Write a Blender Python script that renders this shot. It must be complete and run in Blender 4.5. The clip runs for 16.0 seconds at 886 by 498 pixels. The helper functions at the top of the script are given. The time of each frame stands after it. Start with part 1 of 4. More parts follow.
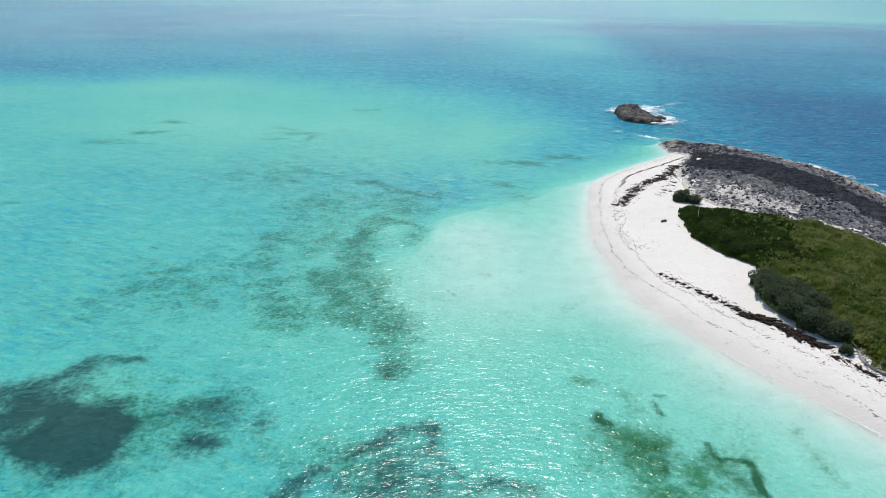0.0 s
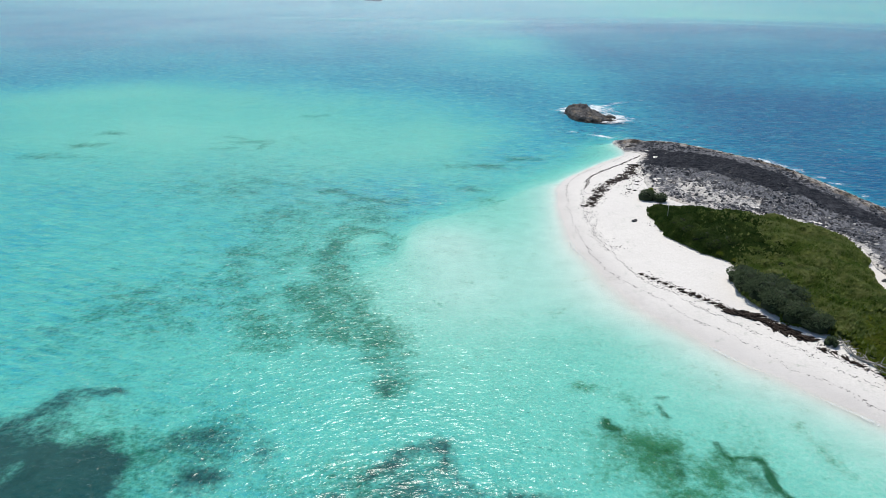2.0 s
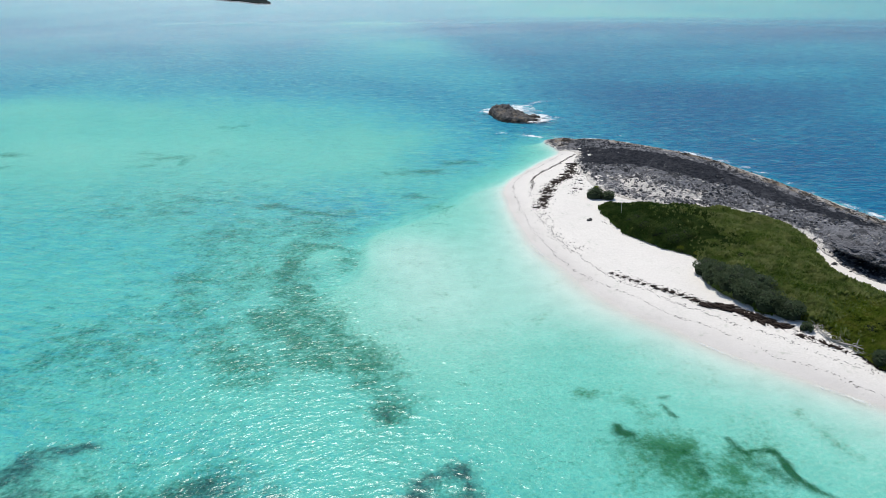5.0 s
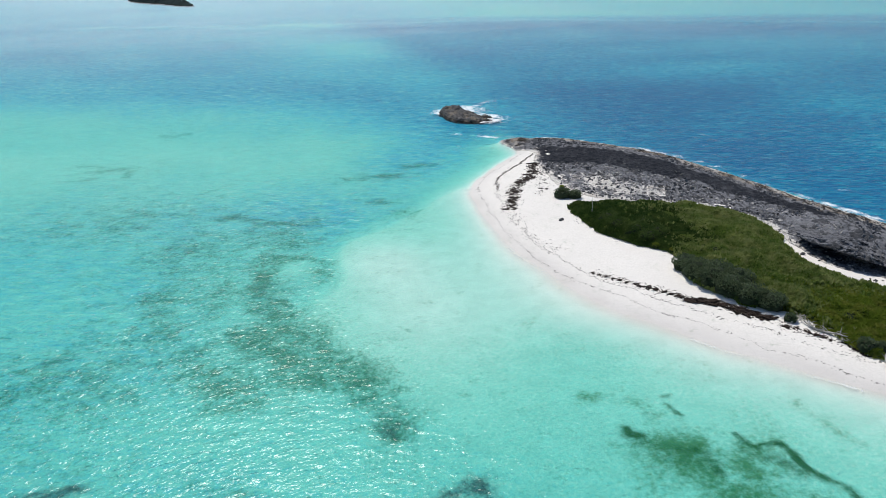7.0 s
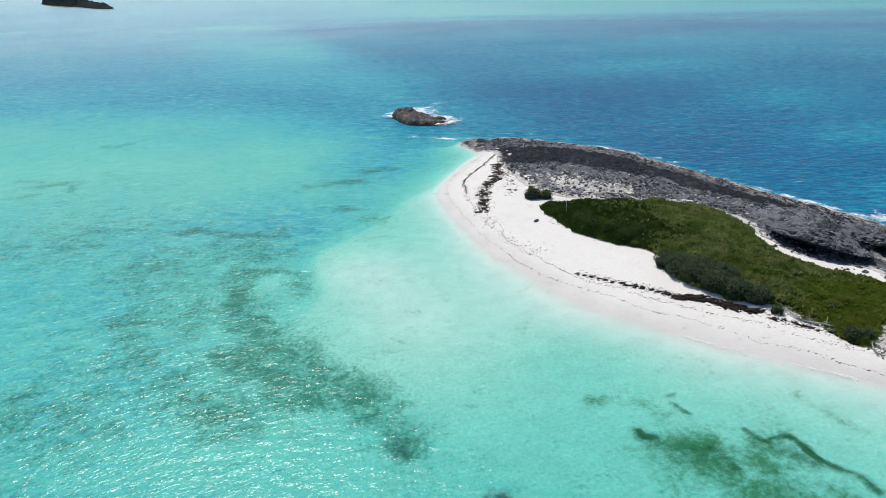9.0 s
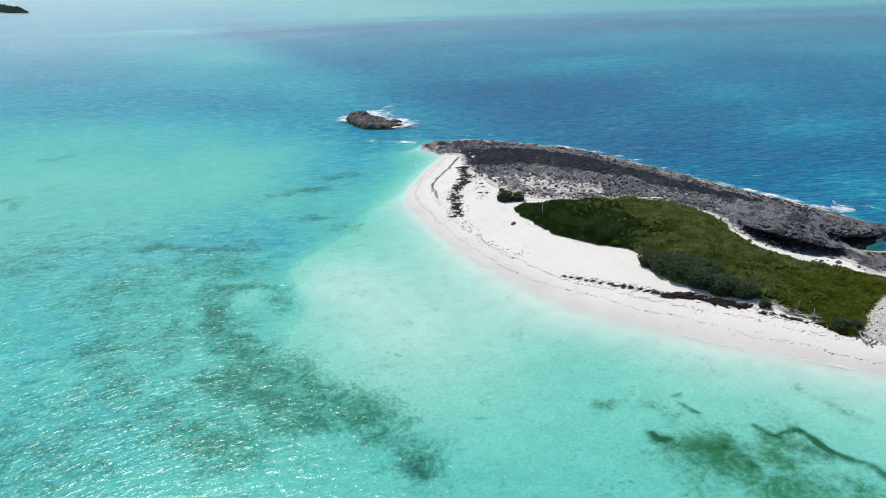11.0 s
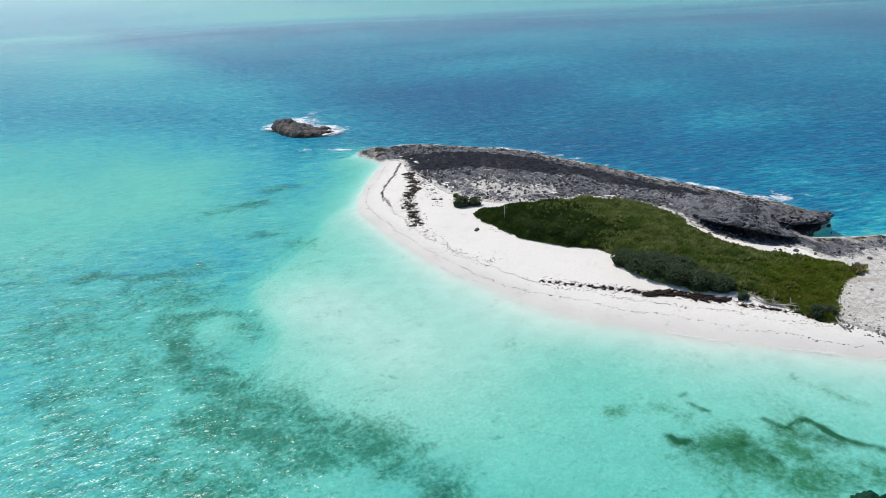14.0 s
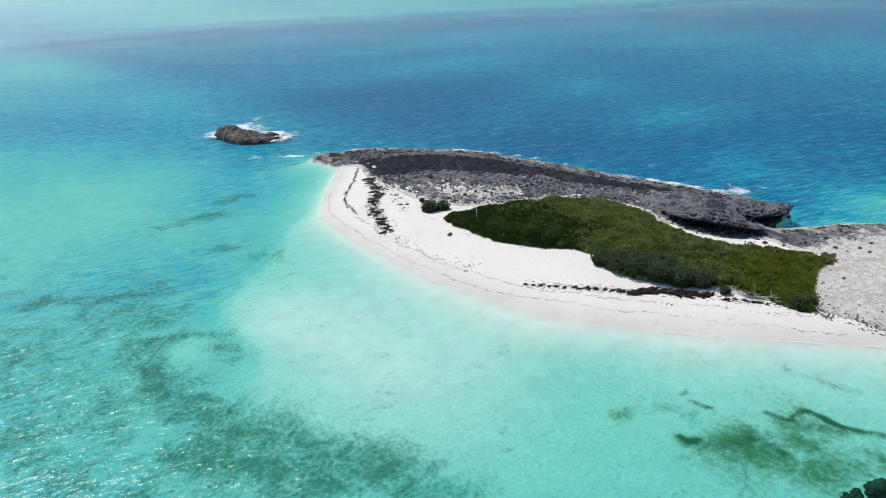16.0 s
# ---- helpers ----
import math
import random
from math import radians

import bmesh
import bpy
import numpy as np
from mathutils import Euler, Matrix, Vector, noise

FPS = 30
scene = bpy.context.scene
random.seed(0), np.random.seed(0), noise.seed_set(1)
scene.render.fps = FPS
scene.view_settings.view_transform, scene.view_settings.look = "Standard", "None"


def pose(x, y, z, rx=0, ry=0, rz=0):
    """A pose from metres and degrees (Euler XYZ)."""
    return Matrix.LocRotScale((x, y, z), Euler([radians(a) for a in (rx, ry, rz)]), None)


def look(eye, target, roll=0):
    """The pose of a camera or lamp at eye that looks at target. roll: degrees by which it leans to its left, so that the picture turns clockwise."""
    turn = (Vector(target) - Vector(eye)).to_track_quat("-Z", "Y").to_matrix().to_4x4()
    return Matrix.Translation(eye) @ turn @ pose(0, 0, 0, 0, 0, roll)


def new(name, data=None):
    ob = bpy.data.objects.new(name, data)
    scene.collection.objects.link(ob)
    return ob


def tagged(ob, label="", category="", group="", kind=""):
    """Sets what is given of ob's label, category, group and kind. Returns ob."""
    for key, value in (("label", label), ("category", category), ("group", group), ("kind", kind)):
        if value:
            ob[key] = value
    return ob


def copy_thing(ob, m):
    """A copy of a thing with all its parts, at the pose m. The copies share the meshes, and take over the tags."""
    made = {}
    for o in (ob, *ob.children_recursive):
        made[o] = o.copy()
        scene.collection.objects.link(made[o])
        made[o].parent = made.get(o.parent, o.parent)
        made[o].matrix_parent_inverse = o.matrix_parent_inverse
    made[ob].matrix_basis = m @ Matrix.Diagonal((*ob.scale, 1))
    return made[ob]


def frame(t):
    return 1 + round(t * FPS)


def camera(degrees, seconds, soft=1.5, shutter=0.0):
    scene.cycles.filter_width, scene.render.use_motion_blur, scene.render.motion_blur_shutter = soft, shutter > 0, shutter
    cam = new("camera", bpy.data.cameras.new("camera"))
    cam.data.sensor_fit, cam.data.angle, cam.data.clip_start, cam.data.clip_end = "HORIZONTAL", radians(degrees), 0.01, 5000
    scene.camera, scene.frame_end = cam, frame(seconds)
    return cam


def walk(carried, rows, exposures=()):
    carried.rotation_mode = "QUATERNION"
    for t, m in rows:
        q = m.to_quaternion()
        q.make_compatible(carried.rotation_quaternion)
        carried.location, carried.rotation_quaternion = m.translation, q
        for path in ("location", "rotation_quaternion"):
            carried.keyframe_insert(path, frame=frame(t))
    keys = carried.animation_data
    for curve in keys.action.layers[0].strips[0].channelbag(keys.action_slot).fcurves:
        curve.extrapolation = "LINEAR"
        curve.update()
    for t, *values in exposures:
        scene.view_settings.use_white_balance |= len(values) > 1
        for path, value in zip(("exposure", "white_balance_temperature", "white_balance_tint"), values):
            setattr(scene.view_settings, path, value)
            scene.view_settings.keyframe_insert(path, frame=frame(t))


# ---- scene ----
PATH = [
    (0, (-31.299, -115.297, 40.585), (-36.461, -69.057, 22.275), -0.29),
    (0.5, (-32.917, -114.996, 40.754), (-36.937, -68.643, 22.447), -0.36),
    (1, (-34.532, -114.647, 40.906), (-37.438, -68.207, 22.606), -0.44),
    (1.5, (-36.144, -114.248, 41.043), (-37.942, -67.748, 22.752), -0.53),
    (2, (-37.752, -113.801, 41.168), (-38.434, -67.268, 22.886), -0.62),
    (2.5, (-39.354, -113.307, 41.283), (-38.908, -66.769, 23.008), -0.73),
    (3, (-40.950, -112.766, 41.391), (-39.359, -66.251, 23.120), -0.83),
    (3.5, (-42.539, -112.178, 41.493), (-39.790, -65.718, 23.221), -0.94),
    (4, (-44.118, -111.545, 41.592), (-40.202, -65.171, 23.313), -1.04),
    (4.75, (-46.469, -110.512, 41.734), (-40.796, -64.327, 23.438), -1.20),
    (5.5, (-48.794, -109.379, 41.876), (-41.373, -63.454, 23.551), -1.36),
    (6.5, (-51.846, -107.717, 42.068), (-42.135, -62.242, 23.691), -1.55),
    (7, (-53.348, -106.823, 42.167), (-42.517, -61.614, 23.760), -1.64),
    (7.5, (-54.832, -105.886, 42.269), (-42.900, -60.968, 23.830), -1.73),
    (8, (-56.297, -104.909, 42.374), (-43.283, -60.306, 23.903), -1.81),
    (8.5, (-57.740, -103.890, 42.482), (-43.663, -59.625, 23.978), -1.89),
    (9, (-59.162, -102.831, 42.593), (-44.036, -58.927, 24.056), -1.96),
    (9.75, (-61.247, -101.168, 42.763), (-44.576, -57.847, 24.180), -2.06),
    (10.5, (-63.273, -99.416, 42.937), (-45.077, -56.733, 24.309), -2.16),
    (11.5, (-65.868, -96.945, 43.170), (-45.663, -55.201, 24.483), -2.27),
    (12, (-67.117, -95.651, 43.285), (-45.913, -54.420, 24.567), -2.32),
    (12.5, (-68.331, -94.320, 43.396), (-46.130, -53.631, 24.646), -2.37),
    (13, (-69.507, -92.951, 43.501), (-46.313, -52.836, 24.719), -2.42),
    (13.5, (-70.643, -91.545, 43.601), (-46.461, -52.035, 24.782), -2.46),
    (14, (-71.738, -90.102, 43.691), (-46.573, -51.229, 24.833), -2.51),
    (14.5, (-72.789, -88.621, 43.770), (-46.648, -50.418, 24.872), -2.55),
    (15, (-73.794, -87.104, 43.837), (-46.685, -49.603, 24.897), -2.60),
    (15.5, (-74.751, -85.551, 43.887), (-46.683, -48.782, 24.907), -2.65),
    (16, (-75.657, -83.961, 43.919), (-46.638, -47.957, 24.904), -2.69),
]
cam = camera(66.0, 16.0, soft=0.8)
walk(cam, [(t, look(eye, target, roll)) for t, eye, target, roll in PATH])

# ---- light ----
SUN_AZ, SUN_EL = radians(-4.0), radians(57.0)          # azimuth from +y towards +x
world = bpy.data.worlds.new("sky")
scene.world = world
world.use_nodes = True
wn, wl = world.node_tree.nodes, world.node_tree.links
sky = wn.new("ShaderNodeTexSky")
sky.sky_type, sky.sun_disc = "NISHITA", False
sky.sun_elevation, sky.sun_rotation = SUN_EL, SUN_AZ
sky.air_density, sky.dust_density, sky.ozone_density = 1.0, 0.15, 2.0
wl.new(sky.outputs[0], wn["Background"].inputs[0])
wn["Background"].inputs[1].default_value = 0.105
sun_dir = Vector((math.sin(SUN_AZ) * math.cos(SUN_EL), math.cos(SUN_AZ) * math.cos(SUN_EL), math.sin(SUN_EL)))
sun = new("sun", bpy.data.lights.new("sun", "SUN"))
sun.data.energy, sun.data.angle, sun.data.color = 3.75, radians(0.53), (1.0, 0.945, 0.865)
sun.matrix_world = look(sun_dir * 300, (0, 0, 0))
scene.view_settings.exposure = 0.0


# ---- numeric helpers ----
def lattice(ix, iy, seed):
    h = (ix.astype(np.int64) * 374761393 + iy.astype(np.int64) * 668265263 + seed * 1442695041) & 0xFFFFFFFF
    h = ((h ^ (h >> 13)) * 1274126177) & 0xFFFFFFFF
    h = ((h ^ (h >> 16)) * 2246822519) & 0xFFFFFFFF
    return ((h ^ (h >> 15)) & 0xFFFFFF) / 0xFFFFFF


def vnoise(x, y, seed=0):
    ix, iy = np.floor(x), np.floor(y)
    fx, fy = x - ix, y - iy
    fx, fy = fx * fx * (3 - 2 * fx), fy * fy * (3 - 2 * fy)
    a, b = lattice(ix, iy, seed), lattice(ix + 1, iy, seed)
    c, d = lattice(ix, iy + 1, seed), lattice(ix + 1, iy + 1, seed)
    return (a + (b - a) * fx) * (1 - fy) + (c + (d - c) * fx) * fy


def fbm(x, y, size, octaves=4, seed=0, gain=0.5):
    """Noise about 0, within -1 to 1."""
    x, y = np.asarray(x, float) / size, np.asarray(y, float) / size
    total, amp, norm = np.zeros_like(x), 1.0, 0.0
    for o in range(octaves):
        c, s = math.cos(0.6 * o + 0.3), math.sin(0.6 * o + 0.3)
        total += amp * (vnoise(x * c - y * s + 17.3 * o, x * s + y * c - 9.1 * o, seed + o) * 2 - 1)
        norm += amp
        amp *= gain
        x, y = x * 2.03, y * 2.03
    return total / norm


def ss(a, b, v):
    t = np.clip((v - a) / (b - a), 0, 1)
    return t * t * (3 - 2 * t)


def spline(points, per=6, closed=True):
    p = np.array(points, float)
    n = len(p)
    out = []
    for i in range(n if closed else n - 1):
        if closed:
            a, b, c, d = p[i - 1], p[i], p[(i + 1) % n], p[(i + 2) % n]
        else:
            a, b, c, d = p[max(i - 1, 0)], p[i], p[i + 1], p[min(i + 2, n - 1)]
        for k in range(per):
            t = k / per
            out.append(0.5 * (2 * b + (c - a) * t + (2 * a - 5 * b + 4 * c - d) * t * t + (3 * b - a - 3 * c + d) * t ** 3))
    if not closed:
        out.append(p[-1])
    return np.array(out)


def line_distance(x, y, line, closed=True):
    """Distance from points to a polyline."""
    shape = x.shape
    x, y = x.ravel(), y.ravel()
    best = np.full(x.shape, 1e18)
    n = len(line)
    for i in range(n if closed else n - 1):
        ax, ay = line[i]
        bx, by = line[(i + 1) % n]
        dx, dy = bx - ax, by - ay
        q = dx * dx + dy * dy
        if q < 1e-12:
            continue
        t = np.clip(((x - ax) * dx + (y - ay) * dy) / q, 0, 1)
        best = np.minimum(best, (x - ax - t * dx) ** 2 + (y - ay - t * dy) ** 2)
    return np.sqrt(best).reshape(shape)


def signed(x, y, ring):
    """Distance to a closed ring, positive inside."""
    inside = np.zeros(x.shape, bool)
    n = len(ring)
    for i in range(n):
        ax, ay = ring[i]
        bx, by = ring[(i + 1) % n]
        if ay == by:
            continue
        inside ^= ((ay > y) != (by > y)) & (x < (bx - ax) * (y - ay) / (by - ay) + ax)
    d = line_distance(x, y, ring)
    return np.where(inside, d, -d)


# ---- plan of the place ----
BEACH = [(7, 71), (6.9, 62), (5.8, 55.5), (1.2, 50), (-5.0, 43), (-11.0, 35), (-15.0, 26), (-16.6, 17), (-17.2, 8), (-17.2, -8), (-15.0, -21), (-12.4, -30.5),
         (-7.2, -40), (-1.2, -49), (4.2, -56), (9.0, -62.3), (20, -75), (42, -98)]
COAST = [(80, -110), (78, -85), (66, -66), (54, -50.5), (47, -43), (40, -38.2), (36.5, -35), (40, -33.6), (46.8, -33.2), (49, -27),
         (48.5, -19), (46, -5), (44.6, 8), (42.2, 23), (40, 37), (33.5, 51), (23, 65.5), (14, 69.5)]
SHORE = spline(BEACH + COAST, 5)
ROCK = spline([(6.4, 72), (5.6, 66), (6.4, 59), (8.8, 54), (9.0, 50.5), (5.4, 42.5), (3.9, 33), (2.4, 24), (3.4, 16), (6, 10.5), (10, 7), (16, 3), (23, -2.5), (26.2, -10), (25.4, -18),
               (24.2, -23), (24.4, -31), (28.5, -36.3), (27.6, -40.5), (25.6, -45.5), (23.8, -48.0), (19, -49), (13.5, -51.6), (11, -54.6), (13, -64), (22, -76),
               (42, -100)] + COAST, 4)
SCRUB = spline([(-1.5, 7.5), (-1.8, -1.4), (-1.2, -9), (0.6, -13.5), (3.5, -17.2), (4.2, -22.5), (2.2, -26), (2.4, -31.5), (4, -37), (7.0, -40.8),
                (8.8, -44.6), (9.6, -50), (10.2, -53), (14.2, -51.2), (19.8, -49.3), (25.4, -48), (26.2, -44.2), (22.4, -35.8), (20.6, -28.4),
                (23.4, -20.6), (25, -11.6), (22.8, -5.0), (15.6, 1.2), (9, 5.0), (3.3, 7.0)], 4)
BLACK = spline([(9, 56), (13, 56.5), (18.5, 51.5), (27, 43), (33, 31), (36.6, 15.4), (39.2, -1.6), (41.5, -11), (38, -14), (34.5, -6.5), (31, 2), (28, 12), (22.4, 22), (15, 32.5), (7.6, 40.5),
                (6.6, 47)], 4)
ISLET = spline([(3.5, 123), (0.4, 117), (0.0, 109), (1.3, 101.5), (4.5, 98.2), (9.5, 97.6), (14.8, 99.6), (15.2, 104), (11.5, 111), (8.4, 121)], 4)


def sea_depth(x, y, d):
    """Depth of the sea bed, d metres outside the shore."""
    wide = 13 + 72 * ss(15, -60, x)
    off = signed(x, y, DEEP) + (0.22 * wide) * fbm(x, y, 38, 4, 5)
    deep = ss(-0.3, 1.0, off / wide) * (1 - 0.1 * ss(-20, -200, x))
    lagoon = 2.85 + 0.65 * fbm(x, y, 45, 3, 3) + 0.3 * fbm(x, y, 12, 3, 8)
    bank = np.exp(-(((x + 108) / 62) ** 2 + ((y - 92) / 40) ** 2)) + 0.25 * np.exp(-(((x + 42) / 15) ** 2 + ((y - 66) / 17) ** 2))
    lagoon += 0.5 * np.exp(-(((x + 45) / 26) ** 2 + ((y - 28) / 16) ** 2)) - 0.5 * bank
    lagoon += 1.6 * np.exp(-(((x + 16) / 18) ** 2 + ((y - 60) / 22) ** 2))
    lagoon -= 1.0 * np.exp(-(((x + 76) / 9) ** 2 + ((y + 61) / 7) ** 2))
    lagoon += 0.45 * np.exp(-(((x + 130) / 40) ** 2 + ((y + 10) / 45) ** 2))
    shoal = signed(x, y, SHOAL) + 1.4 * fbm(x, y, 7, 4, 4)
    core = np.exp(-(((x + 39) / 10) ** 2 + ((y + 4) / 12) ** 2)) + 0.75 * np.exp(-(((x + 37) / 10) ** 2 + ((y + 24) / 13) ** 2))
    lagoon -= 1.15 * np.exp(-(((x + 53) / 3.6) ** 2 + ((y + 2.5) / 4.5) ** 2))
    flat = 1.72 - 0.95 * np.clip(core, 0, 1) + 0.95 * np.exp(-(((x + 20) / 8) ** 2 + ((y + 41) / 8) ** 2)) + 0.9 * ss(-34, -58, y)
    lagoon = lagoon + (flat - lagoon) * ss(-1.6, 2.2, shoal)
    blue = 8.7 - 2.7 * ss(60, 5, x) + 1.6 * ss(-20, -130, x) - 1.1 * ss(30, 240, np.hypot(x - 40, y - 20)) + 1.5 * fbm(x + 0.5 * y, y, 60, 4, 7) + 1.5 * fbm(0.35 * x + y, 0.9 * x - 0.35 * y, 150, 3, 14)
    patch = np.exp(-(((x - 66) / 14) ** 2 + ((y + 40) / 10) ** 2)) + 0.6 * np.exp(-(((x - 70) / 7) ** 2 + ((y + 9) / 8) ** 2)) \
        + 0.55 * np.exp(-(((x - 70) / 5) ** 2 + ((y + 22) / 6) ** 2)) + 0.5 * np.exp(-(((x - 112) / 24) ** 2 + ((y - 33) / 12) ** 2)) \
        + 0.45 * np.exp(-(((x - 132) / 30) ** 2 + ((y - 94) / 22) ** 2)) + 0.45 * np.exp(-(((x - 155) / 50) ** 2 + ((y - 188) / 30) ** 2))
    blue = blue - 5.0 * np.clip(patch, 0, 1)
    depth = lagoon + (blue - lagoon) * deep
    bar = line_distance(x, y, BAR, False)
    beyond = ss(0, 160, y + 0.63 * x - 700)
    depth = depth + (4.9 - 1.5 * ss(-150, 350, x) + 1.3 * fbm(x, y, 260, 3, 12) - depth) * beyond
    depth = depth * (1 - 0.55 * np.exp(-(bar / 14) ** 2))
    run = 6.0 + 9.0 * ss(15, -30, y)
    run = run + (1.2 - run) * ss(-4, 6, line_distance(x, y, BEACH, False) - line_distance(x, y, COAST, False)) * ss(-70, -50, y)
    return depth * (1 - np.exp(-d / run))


BAR = spline([(-260, 800), (25, 665), (220, 600), (367, 440), (520, 320), (760, 210)], 4, False)
SHOAL = spline([(-33, 17), (-43, 10), (-47, 1), (-47.5, -9), (-52, -17), (-51, -27), (-47.5, -35.5), (-44, -43), (-41.5, -50), (-34, -58), (-20, -66), (-5, -72), (10, -66),
                (5, -60), (0, -30), (-13, 10), (-16, 33)], 4)
DEEP = spline([(2, 66), (-12, 66), (-21, 76), (-25, 88), (-38, 106), (-62, 144), (-100, 162), (-150, 190), (-210, 182), (-300, 165)], 4, False)
DEEP = np.concatenate([DEEP, [(-900, 150), (-4800, 600), (-4800, 4800), (4800, 4800), (4800, -1500), (700, -420), (110, -90), (62, -52), (36, -43), (32, -32), (38, -19), (34, 8),
                              (30, 37), (22, 47), (12, 58)]])


def heights(x, y):
    d = signed(x, y, SHORE) + 0.5 * fbm(x, y, 7, 2, 30)
    land = 1.55 * (1 - np.exp(-np.maximum(d, 0) / 9.0)) + 0.05 * fbm(x, y, 3.0, 4, 31) * ss(0.5, 4, d)
    east = ss(20, 30, x) * ss(-30, -20, y)
    land += 0.15 * east * ss(4, 10, d)
    depth = sea_depth(x, y, np.maximum(-d, 0))
    bed = -3.0 * (1 - np.exp(-depth / 3.0)) * (1 - 0.86 * np.exp(-(((x - 7) / 15) ** 4 + ((y - 106) / 21) ** 4)))
    return np.where(d > 0, land, bed), d, np.where(d > 0, 0.0, depth)


def grid_lines(bands):
    """Grid lines from (start, end, step) bands; a step of 0 widens geometrically to the end."""
    out = []
    for a, b, step in bands:
        if step:
            out += list(np.linspace(a, b, max(2, int(round(abs(b - a) / step)) + 1)))
        else:
            s, v = 1.0 if b > a else -1.0, a
            k = 1.5
            while abs(v) < abs(b):
                v += s * k
                k *= 1.06 if a < 0 or a > 199 or b > 0 else 1.2
                out.append(v)
            out[-1] = b
    return np.unique(np.round(out, 4))


def sheet(name, xs, ys, z, keep, material, attrs=()):
    """A sheet on a grid of lines; keep says which corners carry it."""
    nx, ny = len(xs), len(ys)
    gx, gy = np.meshgrid(xs, ys)
    co = np.stack([gx, gy, z], -1).reshape(-1, 3)
    idx = np.arange(nx * ny).reshape(ny, nx)
    quads = np.stack([idx[:-1, :-1], idx[:-1, 1:], idx[1:, 1:], idx[1:, :-1]], -1).reshape(-1, 4)
    ok = keep.ravel()[quads].any(1)
    quads = quads[ok]
    used = np.unique(quads)
    remap = np.full(nx * ny, -1)
    remap[used] = np.arange(len(used))
    mesh = bpy.data.meshes.new(name)
    mesh.from_pydata(co[used].tolist(), [], remap[quads].tolist())
    for key, values in attrs:
        a = mesh.attributes.new(key, "FLOAT", "POINT")
        a.data.foreach_set("value", np.ascontiguousarray(values.ravel()[used], dtype=np.float32))
    mesh.polygons.foreach_set("use_smooth", np.ones(len(mesh.polygons), bool))
    mesh.materials.append(material)
    return new(name, mesh)


# ---- materials ----
class Mat:
    """A node material with short ways to add nodes."""

    def __init__(self, name):
        self.m = bpy.data.materials.new(name)
        self.m.use_nodes = True
        self.t = self.m.node_tree
        self.bsdf = self.t.nodes["Principled BSDF"]
        self.out = self.t.nodes["Material Output"]

    def node(self, kind, **sets):
        n = self.t.nodes.new("ShaderNode" + kind)
        for k, v in sets.items():
            if k == "operation":
                n.operation = v
            elif k == "data_type":
                n.data_type = v
            elif k == "blend_type":
                n.blend_type = v
            elif k == "attribute_name":
                n.attribute_name = v
        return n

    def link(self, a, b):
        self.t.links.new(a, b)

    def put(self, socket, v):
        if isinstance(v, (int, float)):
            socket.default_value = v
        elif isinstance(v, tuple):
            socket.default_value = (*v, 1) if len(v) == 3 and len(socket.default_value) == 4 else v
        else:
            self.link(v, socket)

    def attr(self, name):
        return self.node("Attribute", attribute_name=name).outputs["Fac"]

    def coords(self, scale=(1, 1, 1), rot=0.0):
        c = self.node("NewGeometry").outputs["Position"]
        if rot:
            turn = self.node("Mapping")
            turn.inputs["Rotation"].default_value = (0, 0, rot)
            self.link(c, turn.inputs["Vector"])
            c = turn.outputs[0]
        mp = self.node("Mapping")
        self.link(c, mp.inputs["Vector"])
        mp.inputs["Scale"].default_value = scale
        return mp.outputs[0]

    def noise(self, size, detail=4.0, rough=0.55, vec=None, distort=0.0):
        n = self.node("TexNoise")
        self.link(vec if vec is not None else self.coords(), n.inputs["Vector"])
        n.inputs["Scale"].default_value = 1.0 / size
        n.inputs["Detail"].default_value = detail
        n.inputs["Roughness"].default_value = rough
        n.inputs["Distortion"].default_value = distort
        return n.outputs[0]

    def cells(self, size, warp):
        """Distance to the edges of wandering cells."""
        v = self.node("TexVoronoi")
        v.feature = "DISTANCE_TO_EDGE"
        v.inputs["Scale"].default_value = 1.0 / size
        at = self.node("VectorMath", operation="ADD")
        self.link(self.coords(), at.inputs[0])
        self.link(warp, at.inputs[1])
        self.link(at.outputs[0], v.inputs["Vector"])
        return v.outputs["Distance"]

    def math(self, op, a, b=0.0, c=0.0):
        n = self.node("Math", operation=op)
        for s, v in zip(n.inputs, (a, b, c)):
            self.put(s, v)
        return n.outputs[0]

    def span(self, v, a, b, lo=0.0, hi=1.0):
        n = self.node("MapRange")
        n.interpolation_type = "SMOOTHSTEP"
        for s, k in zip(n.inputs, (v, a, b, lo, hi)):
            self.put(s, k)
        return n.outputs[0]

    def mix(self, f, a, b, blend="MIX"):
        n = self.node("Mix", data_type="RGBA", blend_type=blend)
        self.put(n.inputs[0], f)
        self.put(n.inputs[6], a)
        self.put(n.inputs[7], b)
        return n.outputs[2]

    def ramp(self, f, stops):
        n = self.node("ValToRGB")
        el = n.color_ramp.elements
        el[0].position, el[0].color = stops[0][0], (*stops[0][1], 1)
        el[1].position, el[1].color = stops[-1][0], (*stops[-1][1], 1)
        for p, c in stops[1:-1]:
            el.new(p).color = (*c, 1)
        self.link(f, n.inputs[0])
        return n.outputs[0]

    def bump(self, h, strength=0.5, distance=0.1):
        n = self.node("Bump")
        n.inputs["Strength"].default_value = strength
        n.inputs["Distance"].default_value = distance
        self.link(h, n.inputs["Height"])
        return n.outputs[0]

